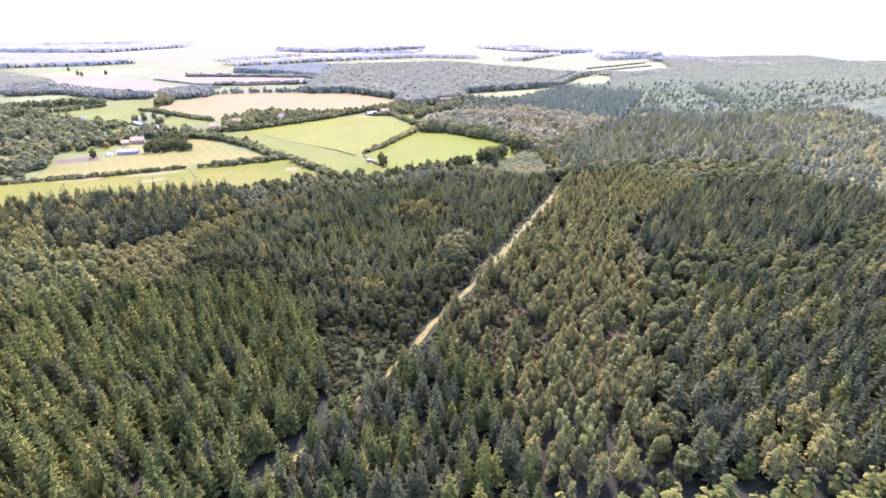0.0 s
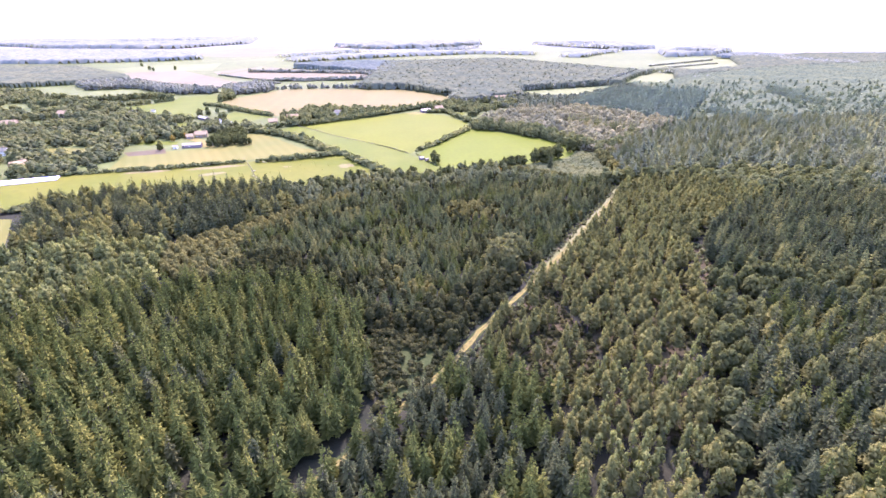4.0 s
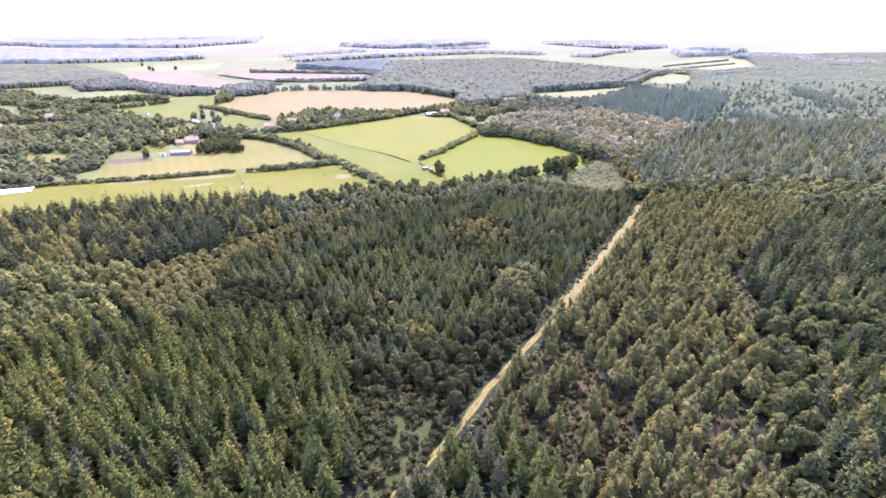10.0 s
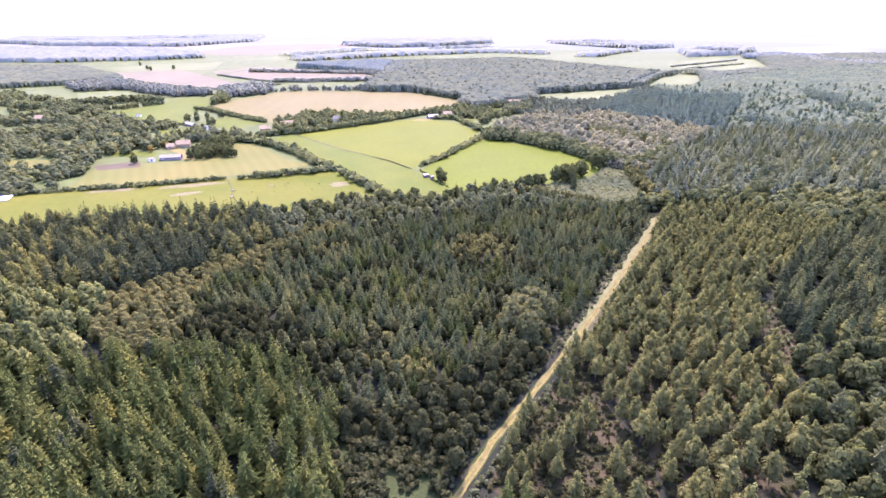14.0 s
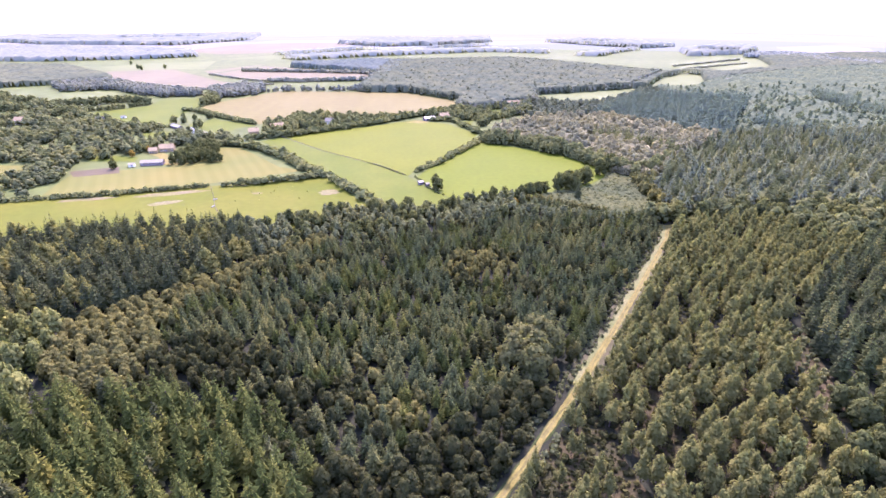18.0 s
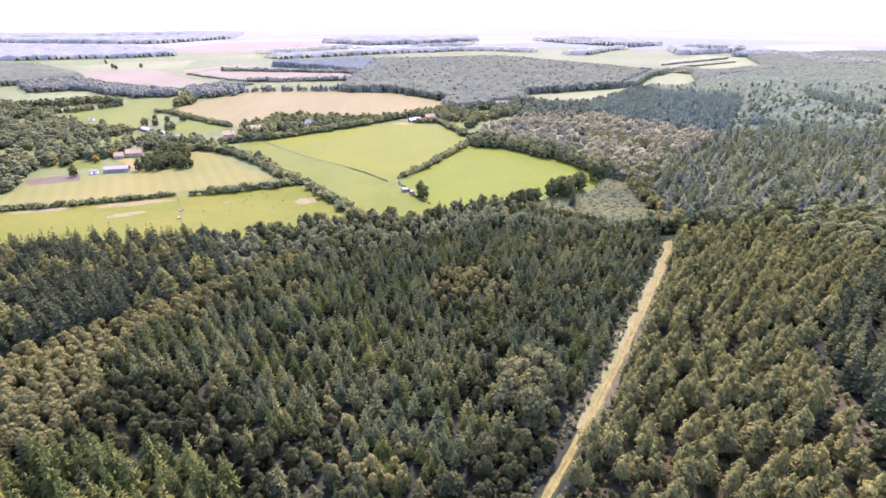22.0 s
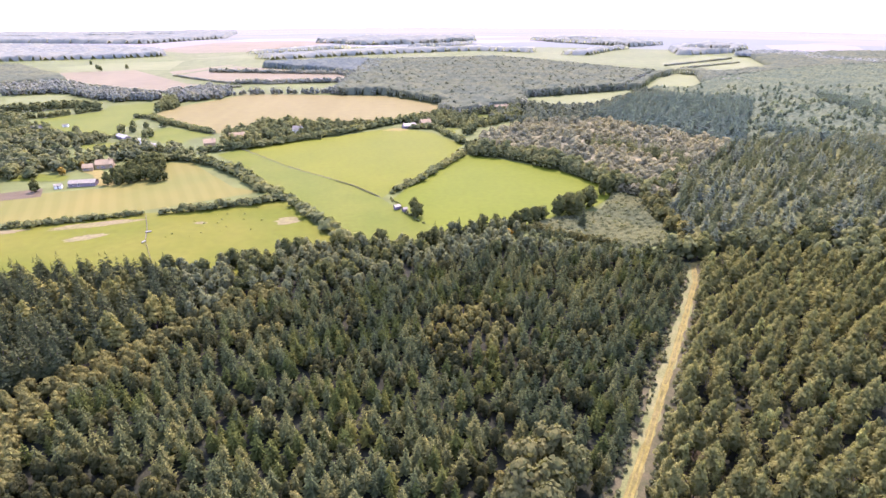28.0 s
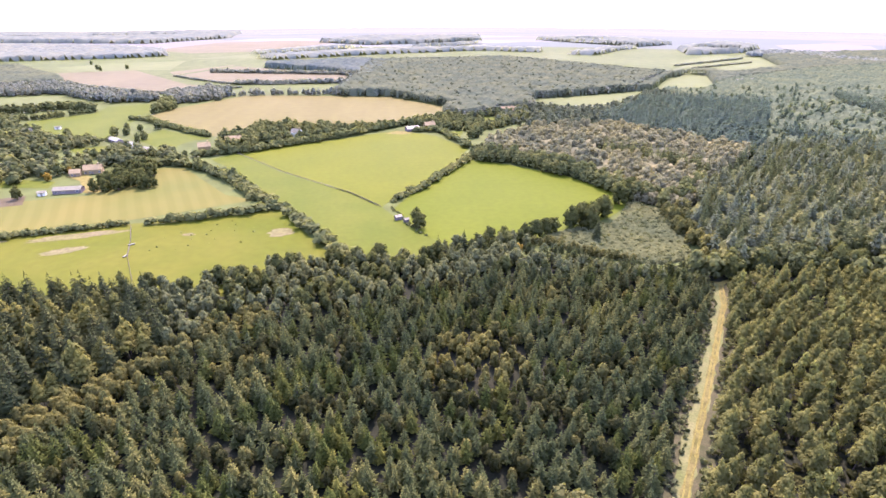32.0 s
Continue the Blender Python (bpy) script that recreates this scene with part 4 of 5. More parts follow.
place_many("pine_stand", "pine", p, PINE, "olive pines at the wood's corner", "trees", (0.75, 1.05), 1.2, 167)
place_many("fir_stand", "fir", q, DARKFIR, "dark firs at the wood's corner", "trees", (0.7, 1.0), 0.95, 168)
p = scatter(S_CHEST, 3.3, 6, jitter=0.7)
dull = (p[:, 1] < 172) | (p[:, 0] > -104) & (p[:, 1] < 220)
place_many("chestnut_coppice", "broad", p[dull], BROAD, "dull green-brown chestnut coppice", "trees", (0.4, 0.66), 0.75, 89)
p = p[~dull]
stand("chestnut_coppice", "broad", p, CHESTNUT, ("bushy yellow-brown chestnut tree", "chestnuts", "yellow-brown chestnut coppice"), "tree", "chestnut_tree", 60, (0.45, 0.62), 0.88, 6)
stand("broadleaf_stand", "broad", off_track(scatter(S_BROAD, 4.8, 7, [GLADE_P]), 4.2), BROAD, ("rounded broadleaf tree by the glade", "broadleaf trees by the glade", "rounded broadleaf trees by the glade"), "tree", "broadleaf_tree", 130, (0.42, 0.85), 0.85, 7)
p, q = blend(scatter(S_BIRCH, 4.6, 8, [BRACKEN_P]), 0.45, 28)
stand("birch_stand", "birch", p, LARCH, ("slender yellow-green birch tree", "birches", "yellow-green birches"), "tree", "birch_tree", 110, (0.6, 1.0), 0.95, 8)
place_many("pine_stand", "pine", q, PINE, "young olive pines among birches", "trees", (0.65, 0.95), 1.0, 38)
p = off_track(scatter(S_PINE, 5.1, 9, [GAP_R, BRACKEN_P], jitter=0.65), 2.8)
p = np.concatenate([p[p[:, 1] >= 165], thin(p[p[:, 1] < 165], 0.86, 65)])
p, q = blend(p, 0.12, 66)
place_many("birch_stand", "birch", q, LARCH, "yellowish birches among the pines", "trees", (0.6, 0.95), 1.05, 66)
stand("pine_stand", "pine", p, PINE, ("olive green pine with a rounded crown", "pines by the track", "olive green pine stand beside the track"), "tree", "pine_tree", 280, (0.62, 0.95), 1.08, 9)
stand("sparse_pines", "pine", thin(off_track(scatter(BRACKEN_P, 4.6, 40), 4.5), 0.42, 41), PINE, ("slender pine in the bracken clearing", "pines in the clearing", "slender pines in the bracken clearing"), "tree", "pine_tree", 40, (0.6, 0.9), 0.9, 40)
p, q = blend(scatter(S_DARKR, 5.2, 10, jitter=0.8), 0.5, 169)
stand("fir_stand", "fir", p, SPRUCE_BLUE, ("tall bluish fir beyond the pines", "bluish firs", "tall bluish firs beyond the pines"), "tree", "fir_tree", 20, (0.65, 0.98), 0.95, 10)
stand("fir_stand", "fir", q, DARKFIR, ("tall dark fir beyond the pines", "dark firs", "tall dark firs beyond the pines"), "tree", "fir_tree", 20, (0.65, 1.0), 0.95, 170)
stand("broadleaf_stand", "broad", scatter(S_BROR, 5.6, 11, jitter=0.7), OLIVE, ("pale green broadleaf tree between conifers", "pale broadleaf trees", "pale green broadleaf band between conifers"), "tree", "broadleaf_tree", 40, (0.6, 1.0), 0.9, 11)
p, q = blend(scatter(S_CONR, 5.3, 12, jitter=0.6), 0.12, 29)
p, r = blend(p, 0.3, 67)
place_many("spruce_plantation", "spruce", r, SPRUCE, "light green spruces on the near slope", "trees", (0.8, 1.1), 1.05, 67)
stand("spruce_plantation", "spruce", p, DARKFIR, ("bluish green spruce on the slope", "bluish spruces", "bluish green spruces on the near slope"), "tree", "spruce_tree", 25, (0.8, 1.15), 1.1, 12)
place_many("pine_stand", "pine", q, PINE, "olive pines among the bluish spruces", "trees", (0.8, 1.1), 1.15, 42)
p, q = blend(scatter(FRINGE, 5.0, 43, [F_EAST]), 0.7, 44)
place_many("wood_edge", "broad_mid", q, GARDEN, "brownish broadleaf edge of the plantation", "trees", (0.45, 0.8), 0.85, 43)
r = p[::6]
place_many("wood_edge", "fir_mid", r, DARKFIR, "small dark firs at the plantation's edge", "trees", (0.5, 0.75), 1.0, 88)
p = p[np.arange(len(p)) % 6 != 0]
place_many("wood_edge", "broad_mid", p, OLIVE, "dark broadleaf edge of the plantation", "trees", (0.5, 0.85), 0.9, 44)
crown_field(HEATH, 2.0, 0.3, 1.5, 45, SCRUB, "low olive scrub closing the heath", (), 0.3, 0.7)
place_many("heath_scrub", "tuft", scatter(HEATH, 2.7, 45, jitter=0.9), SCRUB, "taller bushes standing in the heath scrub", "scrub", (0.3, 0.75), 1.2, 45, False)
place_many("wood_edge", "spruce_low", scatter([(96, 330), (118, 330), (136, 322), (136, 346), (121, 338), (107, 340), (88, 346), (64, 362), (56, 354), (80, 338)], 3.8, 163, jitter=0.7), SPRUCE_BLUE, "young spruces along the heath", "trees", (0.45, 0.75), 1.0, 163)
place_many("wood_edge", "broad_mid", scatter([(56, 366), (64, 364), (88, 350), (107, 343), (107, 346), (88, 357), (66, 372)], 3.8, 164, jitter=0.7), CHESTNUT, "brownish bushes along the heath", "trees", (0.3, 0.5), 1.0, 164)
TONGUE = [(140, 531), (167, 516), (187, 491), (194, 469), (206, 478), (212, 496), (196, 526), (168, 548), (150, 556)]
crown_field(W_OAK, 8.0, 4.0, 4.5, 13, OAK, "closed crowns of the brownish oak wood", [TONGUE])
p = scatter(W_OAK, 7.2, 13, [TONGUE], jitter=0.75)
rim = near_line(p, [(47, 530), (72, 526), (112, 484), (138, 428), (158, 412), (184, 450)]) < 11
place_many("oak_wood", "broad_mid", p[~rim], OAK, "brownish oak wood beside the green meadow", "trees", (0.7, 1.15), 1.02, 13)
place_many("oak_wood", "broad_mid", p[rim], HEDGE, "dark green front of the oak wood", "trees", (0.8, 1.2), 1.05, 23)
row_of("wood_edge", "broad_mid", [(41, 548), (47, 531), (72, 523), (112, 482), (136, 436)], 6.0, 3.4, HEDGE, "dark leafy front of the oak wood", (0.6, 0.95), 160)
row_of("wood_edge", "broad_mid", [(136, 436), (146, 424), (157, 410), (170, 426), (186, 448)], 5.0, 3.4, OAK, "brownish leafy edge of the oak wood", (0.5, 0.85), 161)
place_many("fir_stand", "fir_mid", scatter(TONGUE, 5.4, 162, jitter=0.8), HEDGE, "tongue of dark firs across the oak wood", "trees", (0.8, 1.1), 1.0, 162)
place_many("fir_stand", "fir_mid", scatter(W_DARK, 6.8, 14, jitter=0.7), HAZED_BLUEFIR, "dark fir block behind the oak wood", "trees", (0.95, 1.35), 1.05, 14)
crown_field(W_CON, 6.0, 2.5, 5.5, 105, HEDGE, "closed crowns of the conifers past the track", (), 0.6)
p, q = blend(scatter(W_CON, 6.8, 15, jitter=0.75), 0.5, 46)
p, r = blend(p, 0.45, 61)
place_many("fir_stand", "fir", r, HAZED_PINE, "dark firs past the track's end", "trees", (0.8, 1.1), 0.95, 62)
place_many("pine_stand", "pine_mid", p, HAZED_PINE, "grey-green pines past the track's end", "trees", (0.8, 1.1), 1.05, 15)
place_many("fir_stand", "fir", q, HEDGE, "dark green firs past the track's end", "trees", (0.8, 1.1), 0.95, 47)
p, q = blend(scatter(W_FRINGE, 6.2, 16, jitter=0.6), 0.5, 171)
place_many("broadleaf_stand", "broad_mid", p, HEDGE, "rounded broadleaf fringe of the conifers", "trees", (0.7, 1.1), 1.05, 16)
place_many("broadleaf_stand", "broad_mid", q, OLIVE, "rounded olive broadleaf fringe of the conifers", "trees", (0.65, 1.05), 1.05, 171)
crown_field(W_FAR, 8.0, 7.0, 5.5, 17, HAZED_WOOD, "large far broadleaf wood", FIELDS)
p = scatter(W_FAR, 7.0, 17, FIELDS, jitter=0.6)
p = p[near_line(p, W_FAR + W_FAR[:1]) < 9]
place_many("far_wood", "broad_far", p, HAZED_VALE, "trees along the edge of the far broadleaf wood", "trees", (0.7, 1.15), 1.1, 17)
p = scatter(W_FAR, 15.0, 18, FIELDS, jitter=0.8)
place_many("far_wood", "broad_far", p, HAZED_WOOD, "crowns standing out of the far broadleaf wood", "trees", (0.95, 1.2), 1.1, 18)
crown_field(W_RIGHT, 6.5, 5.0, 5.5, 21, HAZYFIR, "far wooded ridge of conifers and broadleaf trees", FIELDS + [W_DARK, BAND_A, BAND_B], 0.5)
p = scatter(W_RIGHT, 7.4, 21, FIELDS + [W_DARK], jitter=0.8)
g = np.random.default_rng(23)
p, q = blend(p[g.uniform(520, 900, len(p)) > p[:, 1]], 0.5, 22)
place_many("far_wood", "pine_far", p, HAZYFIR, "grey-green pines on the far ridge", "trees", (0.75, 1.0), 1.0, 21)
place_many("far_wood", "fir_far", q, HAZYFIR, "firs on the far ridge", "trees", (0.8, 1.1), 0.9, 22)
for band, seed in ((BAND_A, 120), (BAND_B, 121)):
    place_many("fir_stand", "fir_mid", scatter(band, 5.2, seed, jitter=0.8), HAZED_BLUEFIR, "dark band of firs across the ridge", "trees", (0.85, 1.2), 1.0, seed)
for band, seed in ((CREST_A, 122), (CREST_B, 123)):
    place_many("far_wood", "dome", scatter(band, 9.0, seed, jitter=0.8), HAZED_DISTANT, "pale hazed wooded crest far off", "trees", (0.9, 1.3), 1.0, seed)

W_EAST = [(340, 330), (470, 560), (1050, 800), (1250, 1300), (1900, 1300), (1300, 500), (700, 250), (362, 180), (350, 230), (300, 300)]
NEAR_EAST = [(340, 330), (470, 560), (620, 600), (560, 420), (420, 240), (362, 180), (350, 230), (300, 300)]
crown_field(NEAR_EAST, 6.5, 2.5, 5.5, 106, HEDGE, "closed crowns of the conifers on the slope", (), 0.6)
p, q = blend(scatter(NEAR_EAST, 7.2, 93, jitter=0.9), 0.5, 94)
place_many("pine_stand", "pine_mid", p, HAZED_PINE, "grey-green pines on the eastern slope", "trees", (0.65, 0.95), 1.2, 93)
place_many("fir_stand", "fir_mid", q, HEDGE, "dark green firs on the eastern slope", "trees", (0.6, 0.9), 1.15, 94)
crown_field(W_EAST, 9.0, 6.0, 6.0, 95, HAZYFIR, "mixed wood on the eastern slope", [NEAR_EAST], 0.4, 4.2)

# bushes of the glade and along the track
place_many("glade_bushes", "bush", thin(scatter([(-40, 130), (-19, 131), (3, 124), (0, 106), (-8, 90), (-22, 76), (-30, 98)], 2.5, 50), 0.7, 51), BROAD, "low dark bushes in the glade", "bushes", (0.5, 1.1), 1.0, 50, False)
place_many("bracken", "tuft", thin(off_track(scatter(BRACKEN_P, 1.8, 52), 2.6), 0.9, 53), BROAD, "low bracken and brambles in the clearing", "bracken", (0.2, 0.6), 1.2, 52, False)
side_l = along(shifted(TRACK[3:], 4.8), 0.4)
g = np.random.default_rng(54)
place_many("verge_scrub", "tuft", off_track(side_l + g.normal(size=side_l.shape) * 1.5, 2.6), SCRUB, "dry grey scrub between plantation and track", "scrub", (0.2, 0.6), 1.0, 54, False)
side_r = along(shifted(TRACK[2:], -3.9), 1.0)
place_many("verge_scrub", "tuft", off_track(side_r + g.normal(size=side_r.shape) * 0.8, 2.6), SCRUB, "low green bushes along the track", "scrub", (0.3, 0.8), 1.0, 55, False)

place_many("clearing_bushes", "bush", thin(off_track(scatter(BRACKEN_P, 2.8, 56), 3.0), 0.6, 57), BROAD, "low green bushes in the bracken clearing", "bushes", (0.3, 0.8), 1.0, 56, False)
place_many("pine_understorey", "tuft", off_track(scatter(S_PINE, 2.6, 150, jitter=0.9), 2.8), BROAD, "low brambles and bracken under the pines", "bushes", (0.25, 0.75), 1.3, 150, False)
place_many("clearing_bushes", "bush", scatter(GAP_R, 3.4, 69, jitter=0.7), SCRUB, "low pale bushes on the felled strip", "bushes", (0.3, 0.9), 1.0, 69, False)
p = scatter([(-123, 162), (-85, 156), (-57, 160), (-34, 134), (-28, 100), (-36, 98), (-46, 126), (-66, 148), (-120, 150)], 3.0, 87, jitter=0.7)
place_many("understorey", "bush", p, BROAD, "low green bushes along the plantation's edge", "bushes", (0.5, 1.3), 1.1, 87, False)
place_many("clearing_bushes", "bush", thin(scatter(S_BIRCH, 4.0, 58), 0.4, 59), BROAD, "low green bushes between birches", "bushes", (0.3, 0.8), 1.0, 58, False)

place_many("far_wood", "broad_far", scatter([(166, 750), (213, 750), (246, 788), (303, 864), (335, 880), (330, 800), (370, 724), (255, 727), (190, 662), (160, 690)], 7, 108, [F_STRIP], jitter=0.7), HAZED_WOOD, "broadleaf trees between the fir block and the field", "trees", (0.6, 0.95), 1.05, 108)
# the plantation goes on under and behind the start of the flight
place_many("spruce_plantation", "fir_far", scatter([(-180, -135), (180, -135), (180, 31), (-180, 31)], 5.6, 109, jitter=0.7), SPRUCE, "spruce plantation behind the start of the track", "trees", (0.8, 1.15), 0.9, 109, False)

place_many("wood_edge", "broad_mid", scatter([(137, 340), (147, 340), (160, 415), (150, 425), (143, 400)], 5.0, 110, jitter=0.7), CHESTNUT, "brownish broadleaf trees beside the heath", "trees", (0.45, 0.85), 0.95, 110)

# ---- closed lower canopy of the far woods ----
def canopy(poly, level, step, seed, material, label, avoid=()):
    """The bumpy leaf layer that closes a far wood below its tree tops; it comes down to the ground along its edge."""
    pl = np.array(poly, float)
    xs, ys = np.arange(pl[:, 0].min(), pl[:, 0].max(), step), np.arange(pl[:, 1].min(), pl[:, 1].max(), step)
    gx, gy = np.meshgrid(xs, ys, indexing="ij")
    g = np.random.default_rng(seed)
    pts = np.stack([gx.ravel(), gy.ravel()], 1) + g.uniform(-0.35, 0.35, (gx.size, 2)) * step
    ok = inside(pts, poly)
    for a in avoid:
        ok &= ~inside(pts, a)
    ok = ok.reshape(gx.shape)
    wide = ok.copy()
    ok[1:-1, 1:-1] &= wide[2:, 1:-1] & wide[:-2, 1:-1] & wide[1:-1, 2:] & wide[1:-1, :-2]
    deep = ok.copy()
    deep[1:-1, 1:-1] &= ok[2:, 1:-1] & ok[:-2, 1:-1] & ok[1:-1, 2:] & ok[1:-1, :-2]
    deep[0], deep[-1], deep[:, 0], deep[:, -1] = False, False, False, False
    z = np.where(deep.ravel(), level * g.uniform(0.75, 1.12, gx.size), 0.2) + land_height(pts[:, 0], pts[:, 1])
    num = np.arange(gx.size).reshape(gx.shape)
    cell = ok[:-1, :-1] & ok[1:, :-1] & ok[:-1, 1:] & ok[1:, 1:]
    a, b, c, d = (q[cell] for q in (num[:-1, :-1], num[1:, :-1], num[1:, 1:], num[:-1, 1:]))
    tris = np.concatenate([np.stack([a, b, c], 1), np.stack([a, c, d], 1)])
    used = np.unique(tris)
    back = np.zeros(gx.size, int)
    back[used] = np.arange(len(used))
    me = mesh_from("lower_canopy", np.column_stack([pts, z])[used], back[tris], [material], g.uniform(0, 1, len(used)))
    tagged(new("lower_canopy", me), label, "trees", kind="stuff")


canopy(W_DARK, 6.0, 5.0, 107, HAZED_BLUEFIR, "closed lower canopy of the dark fir block")

place_many("understorey", "bush", off_track(scatter(S_BROAD, 3.2, 111, jitter=0.8), 3.0), BROAD, "low green bushes under the broadleaf trees", "bushes", (0.4, 1.0), 1.1, 111, False)

# ---- single trees that stand out ----
SOLO = (
    ("broadleaf_tree", "oak_big", BIGOAK, 1.3, "large bushy olive-brown oak beside the sandy track", ((42, 192), (35, 186), (38, 199), (30, 195), (27, 186), (33, 179))),
    ("fir_tree", "fir", DARKFIR, 1.05, "tall dark fir standing above its neighbours", ((168, 142), (89, 66), (121, 134), (-129, 149), (-136, 250))),
    ("fir_tree", "fir", DARKFIR, 0.75, "small dark fir at the meadow's edge", ((22, 358), (9, 352), (94, 372))),
    ("yellow_tree", "broad", ORANGE, 0.55, "small tree with yellow autumn leaves", ((49, 353), (-262, 500), (-268, 484))),
    ("field_oak", "oak_big", OLIVE, 1.15, "large dark rounded oak at the meadow's edge", ((84, 389), (91, 393), (99, 398), (107, 405), (95, 389), (124, 427), (131, 436), (137, 444))),
    ("field_oak", "oak_big", OLIVE, 0.85, "dark rounded oak at the meadow's edge", ((68, 380), (62, 376), (56, 374), (73, 383), (-60, 338), (-66, 336), (-90, 328), (-80, 326), (-3, 396), (-1, 391), (-263, 446), (-118, 320), (-40, 344), (-30, 346), (-20, 350), (36, 368), (44, 370))),
    ("field_oak", "broad", HEDGE, 0.8, "dark rounded tree in the pasture hedge", ((-620, 1180), (-585, 1210), (-640, 1205), (-700, 1290), (-296, 648), (-262, 600), (-330, 612), (-336, 618), (-150, 562))),
)
for k, (name, kind, mat, size, label, spots) in enumerate(SOLO):
    single_trees(name, kind, spots, mat, label, "tree", "", (size * 0.92, size * 1.08), 1.0, 60 + k)

# ---- hedges ----
def hedge(line, height=1.0, step=1.35, label="thick green field hedge"):
    seed = int(abs(line[0][0] * 3 + line[0][1]))
    g = np.random.default_rng(seed)
    p = along(line, step)
    p = p + g.normal(size=p.shape) * 1.0
    # Hedges farther out take the leaf colour with haze painted in.
    ob = place_many("hedge", "clump", p, HEDGE if line[0][1] < 860 else HAZED_VALE, label, "hedge", (0.55 * height, 1.4 * height), 1.2, seed, False)
    del ob["kind"]
    ob.location.z = -0.2


for line, h in (([(-345, 250), (-293, 270), (-270, 283)], 1.2), ([(-330, 356), (-285, 368), (-226, 382), (-196, 390), (-170, 400)], 0.9), ([(-158, 400), (-155, 401)], 0.9), ([(-149, 402), (-117, 412), (-87, 424)], 1.25),
             ([(-80, 414), (-60, 386), (-40, 359), (-30, 345)], 1.3), ([(-221, 515), (-201, 526), (-179, 517), (-160, 504), (-129, 471), (-110, 446), (-92, 426)], 1.45),
             ([(-188, 549), (-147, 566), (-81, 615), (-31, 664), (4, 699)], 1.5), ([(-20, 434), (-12, 447)], 0.9), ([(-10, 449), (-3, 456), (17, 497), (39, 541)], 1.2),
             ([(-8, 640), (14, 640), (39, 573)], 1.3), ([(-323, 708), (-302, 701), (-263, 666), (-229, 638), (-206, 623)], 1.3), ([(-335, 579), (-326, 593), (-316, 601), (-290, 609)], 1.0), ([(-575, 1000), (-464, 936), (-372, 890), (-280, 950)], 0.9), ([(-444, 1094), (-399, 1054), (-321, 995), (-245, 980), (-155, 1000)], 0.9), 
             ([(-19, 423), (-8, 398), (2, 380)], 0.35),
             ([(-300, 985), (-100, 1000)], 1.8), ([(-400, 1150), (-155, 1110), (-95, 1050)], 1.6), ([(510, 1180), (690, 1290)], 0.9), ([(500, 1230), (720, 1380)], 1.0)):
    hedge(line, h)
    if h >= 1.4:
        rows = along(line, 5.5)
        g = np.random.default_rng(int(h * 100) + len(rows))
        rows = rows + g.normal(size=rows.shape) * 1.8
        rows = rows[[noise.noise((x * 0.03, y * 0.03, 7.0)) > -0.16 for x, y in rows]]
        place_many("hedgerow_trees", "broad_far", rows, HEDGE if line[0][1] < 860 else HAZED_VALE, "uneven row of round hedgerow trees", "trees", (0.4, 0.95), 1.05, len(rows))

# ---- wooded hamlet on the far side of the hay field ----
LEFTLAND = [(-200, 522), (-196, 556), (-228, 570), (-236, 584), (-282, 612), (-296, 612), (-337, 606), (-364, 628), (-426, 678), (-440, 704), (-500, 745), (-700, 870), (-900, 870), (-800, 600), (-560, 400), (-400, 330), (-345, 354), (-300, 364), (-274, 376), (-284, 426), (-300, 440), (-300, 462), (-262, 484), (-258, 512), (-215, 520)]
PLOT = [(-381, 458), (-332, 456), (-314, 426), (-357, 422)]
LAWN = [(-300, 456), (-255, 456), (-258, 472), (-300, 470)]
YARD = [(-268, 500), (-250, 516), (-230, 508), (-222, 452), (-262, 446), (-305, 434)]
SHEDS = [(-288, 612), (-226, 560), (-214, 572), (-274, 616)]
OPENS = [PLOT, LAWN, YARD, SHEDS, [(-470, 560), (-420, 580), (-430, 610), (-490, 600)], [(-560, 520), (-500, 560), (-520, 590), (-590, 560)], [(-600, 680), (-500, 660), (-510, 700), (-620, 740)]]
pts = scatter(LEFTLAND, 7.6, 70, FIELDS + OPENS, jitter=0.8)
keep = np.array([noise.noise((x * 0.026, y * 0.04, 3.0)) > -0.2 for x, y in pts])
p, q = blend(pts[keep], 0.5, 71)
place_many("hamlet_trees", "broad_far", p, HEDGE, "dark rounded garden and hedgerow trees", "trees", (0.5, 1.05), 1.25, 70)
place_many("hamlet_trees", "broad_far", q, GARDEN, "green garden trees among the houses", "trees", (0.45, 0.95), 1.25, 71)
# tree rows and clumps between the fields
place_many("tree_row", "broad_far", scatter([(-640, 935), (-583, 868), (-547, 882), (-511, 886), (-443, 837), (-397, 814), (-342, 824), (-371, 868), (-439, 880), (-503, 936), (-585, 988)], 6.8, 130, FIELDS, jitter=0.7), HAZED_VALE, "broad row of tall trees between fields", "trees", (0.65, 1.15), 1.25, 130)
row_of("tree_row", "broad_far", [(-560, 700), (-490, 744), (-458, 753), (-441, 779), (-388, 752)], 9.0, 3.2, HEDGE, "row of tall dark trees behind a field", (0.7, 1.15), 131)
row_of("tree_row", "broad_far", [(-452, 703), (-420, 714), (-405, 731), (-390, 748)], 5.0, 3.4, HEDGE, "tall hedge with round trees", (0.45, 0.75), 132)
place_many("tree_clump", "broad_far", scatter([(-322, 731), (-299, 762), (-319, 805), (-343, 816), (-338, 778)], 6.4, 133, FIELDS, jitter=0.7), HEDGE, "clump of tall trees between two fields", "trees", (0.7, 1.1), 1.2, 133)
place_many("tree_clump", "broad_far", scatter([(-319, 797), (-298, 819), (-264, 836), (-280, 905), (-316, 925), (-352, 878), (-344, 846)], 7.4, 134, FIELDS, jitter=0.7), HAZED_VALE, "large clump of trees beside the stubble", "trees", (0.75, 1.2), 1.25, 134)
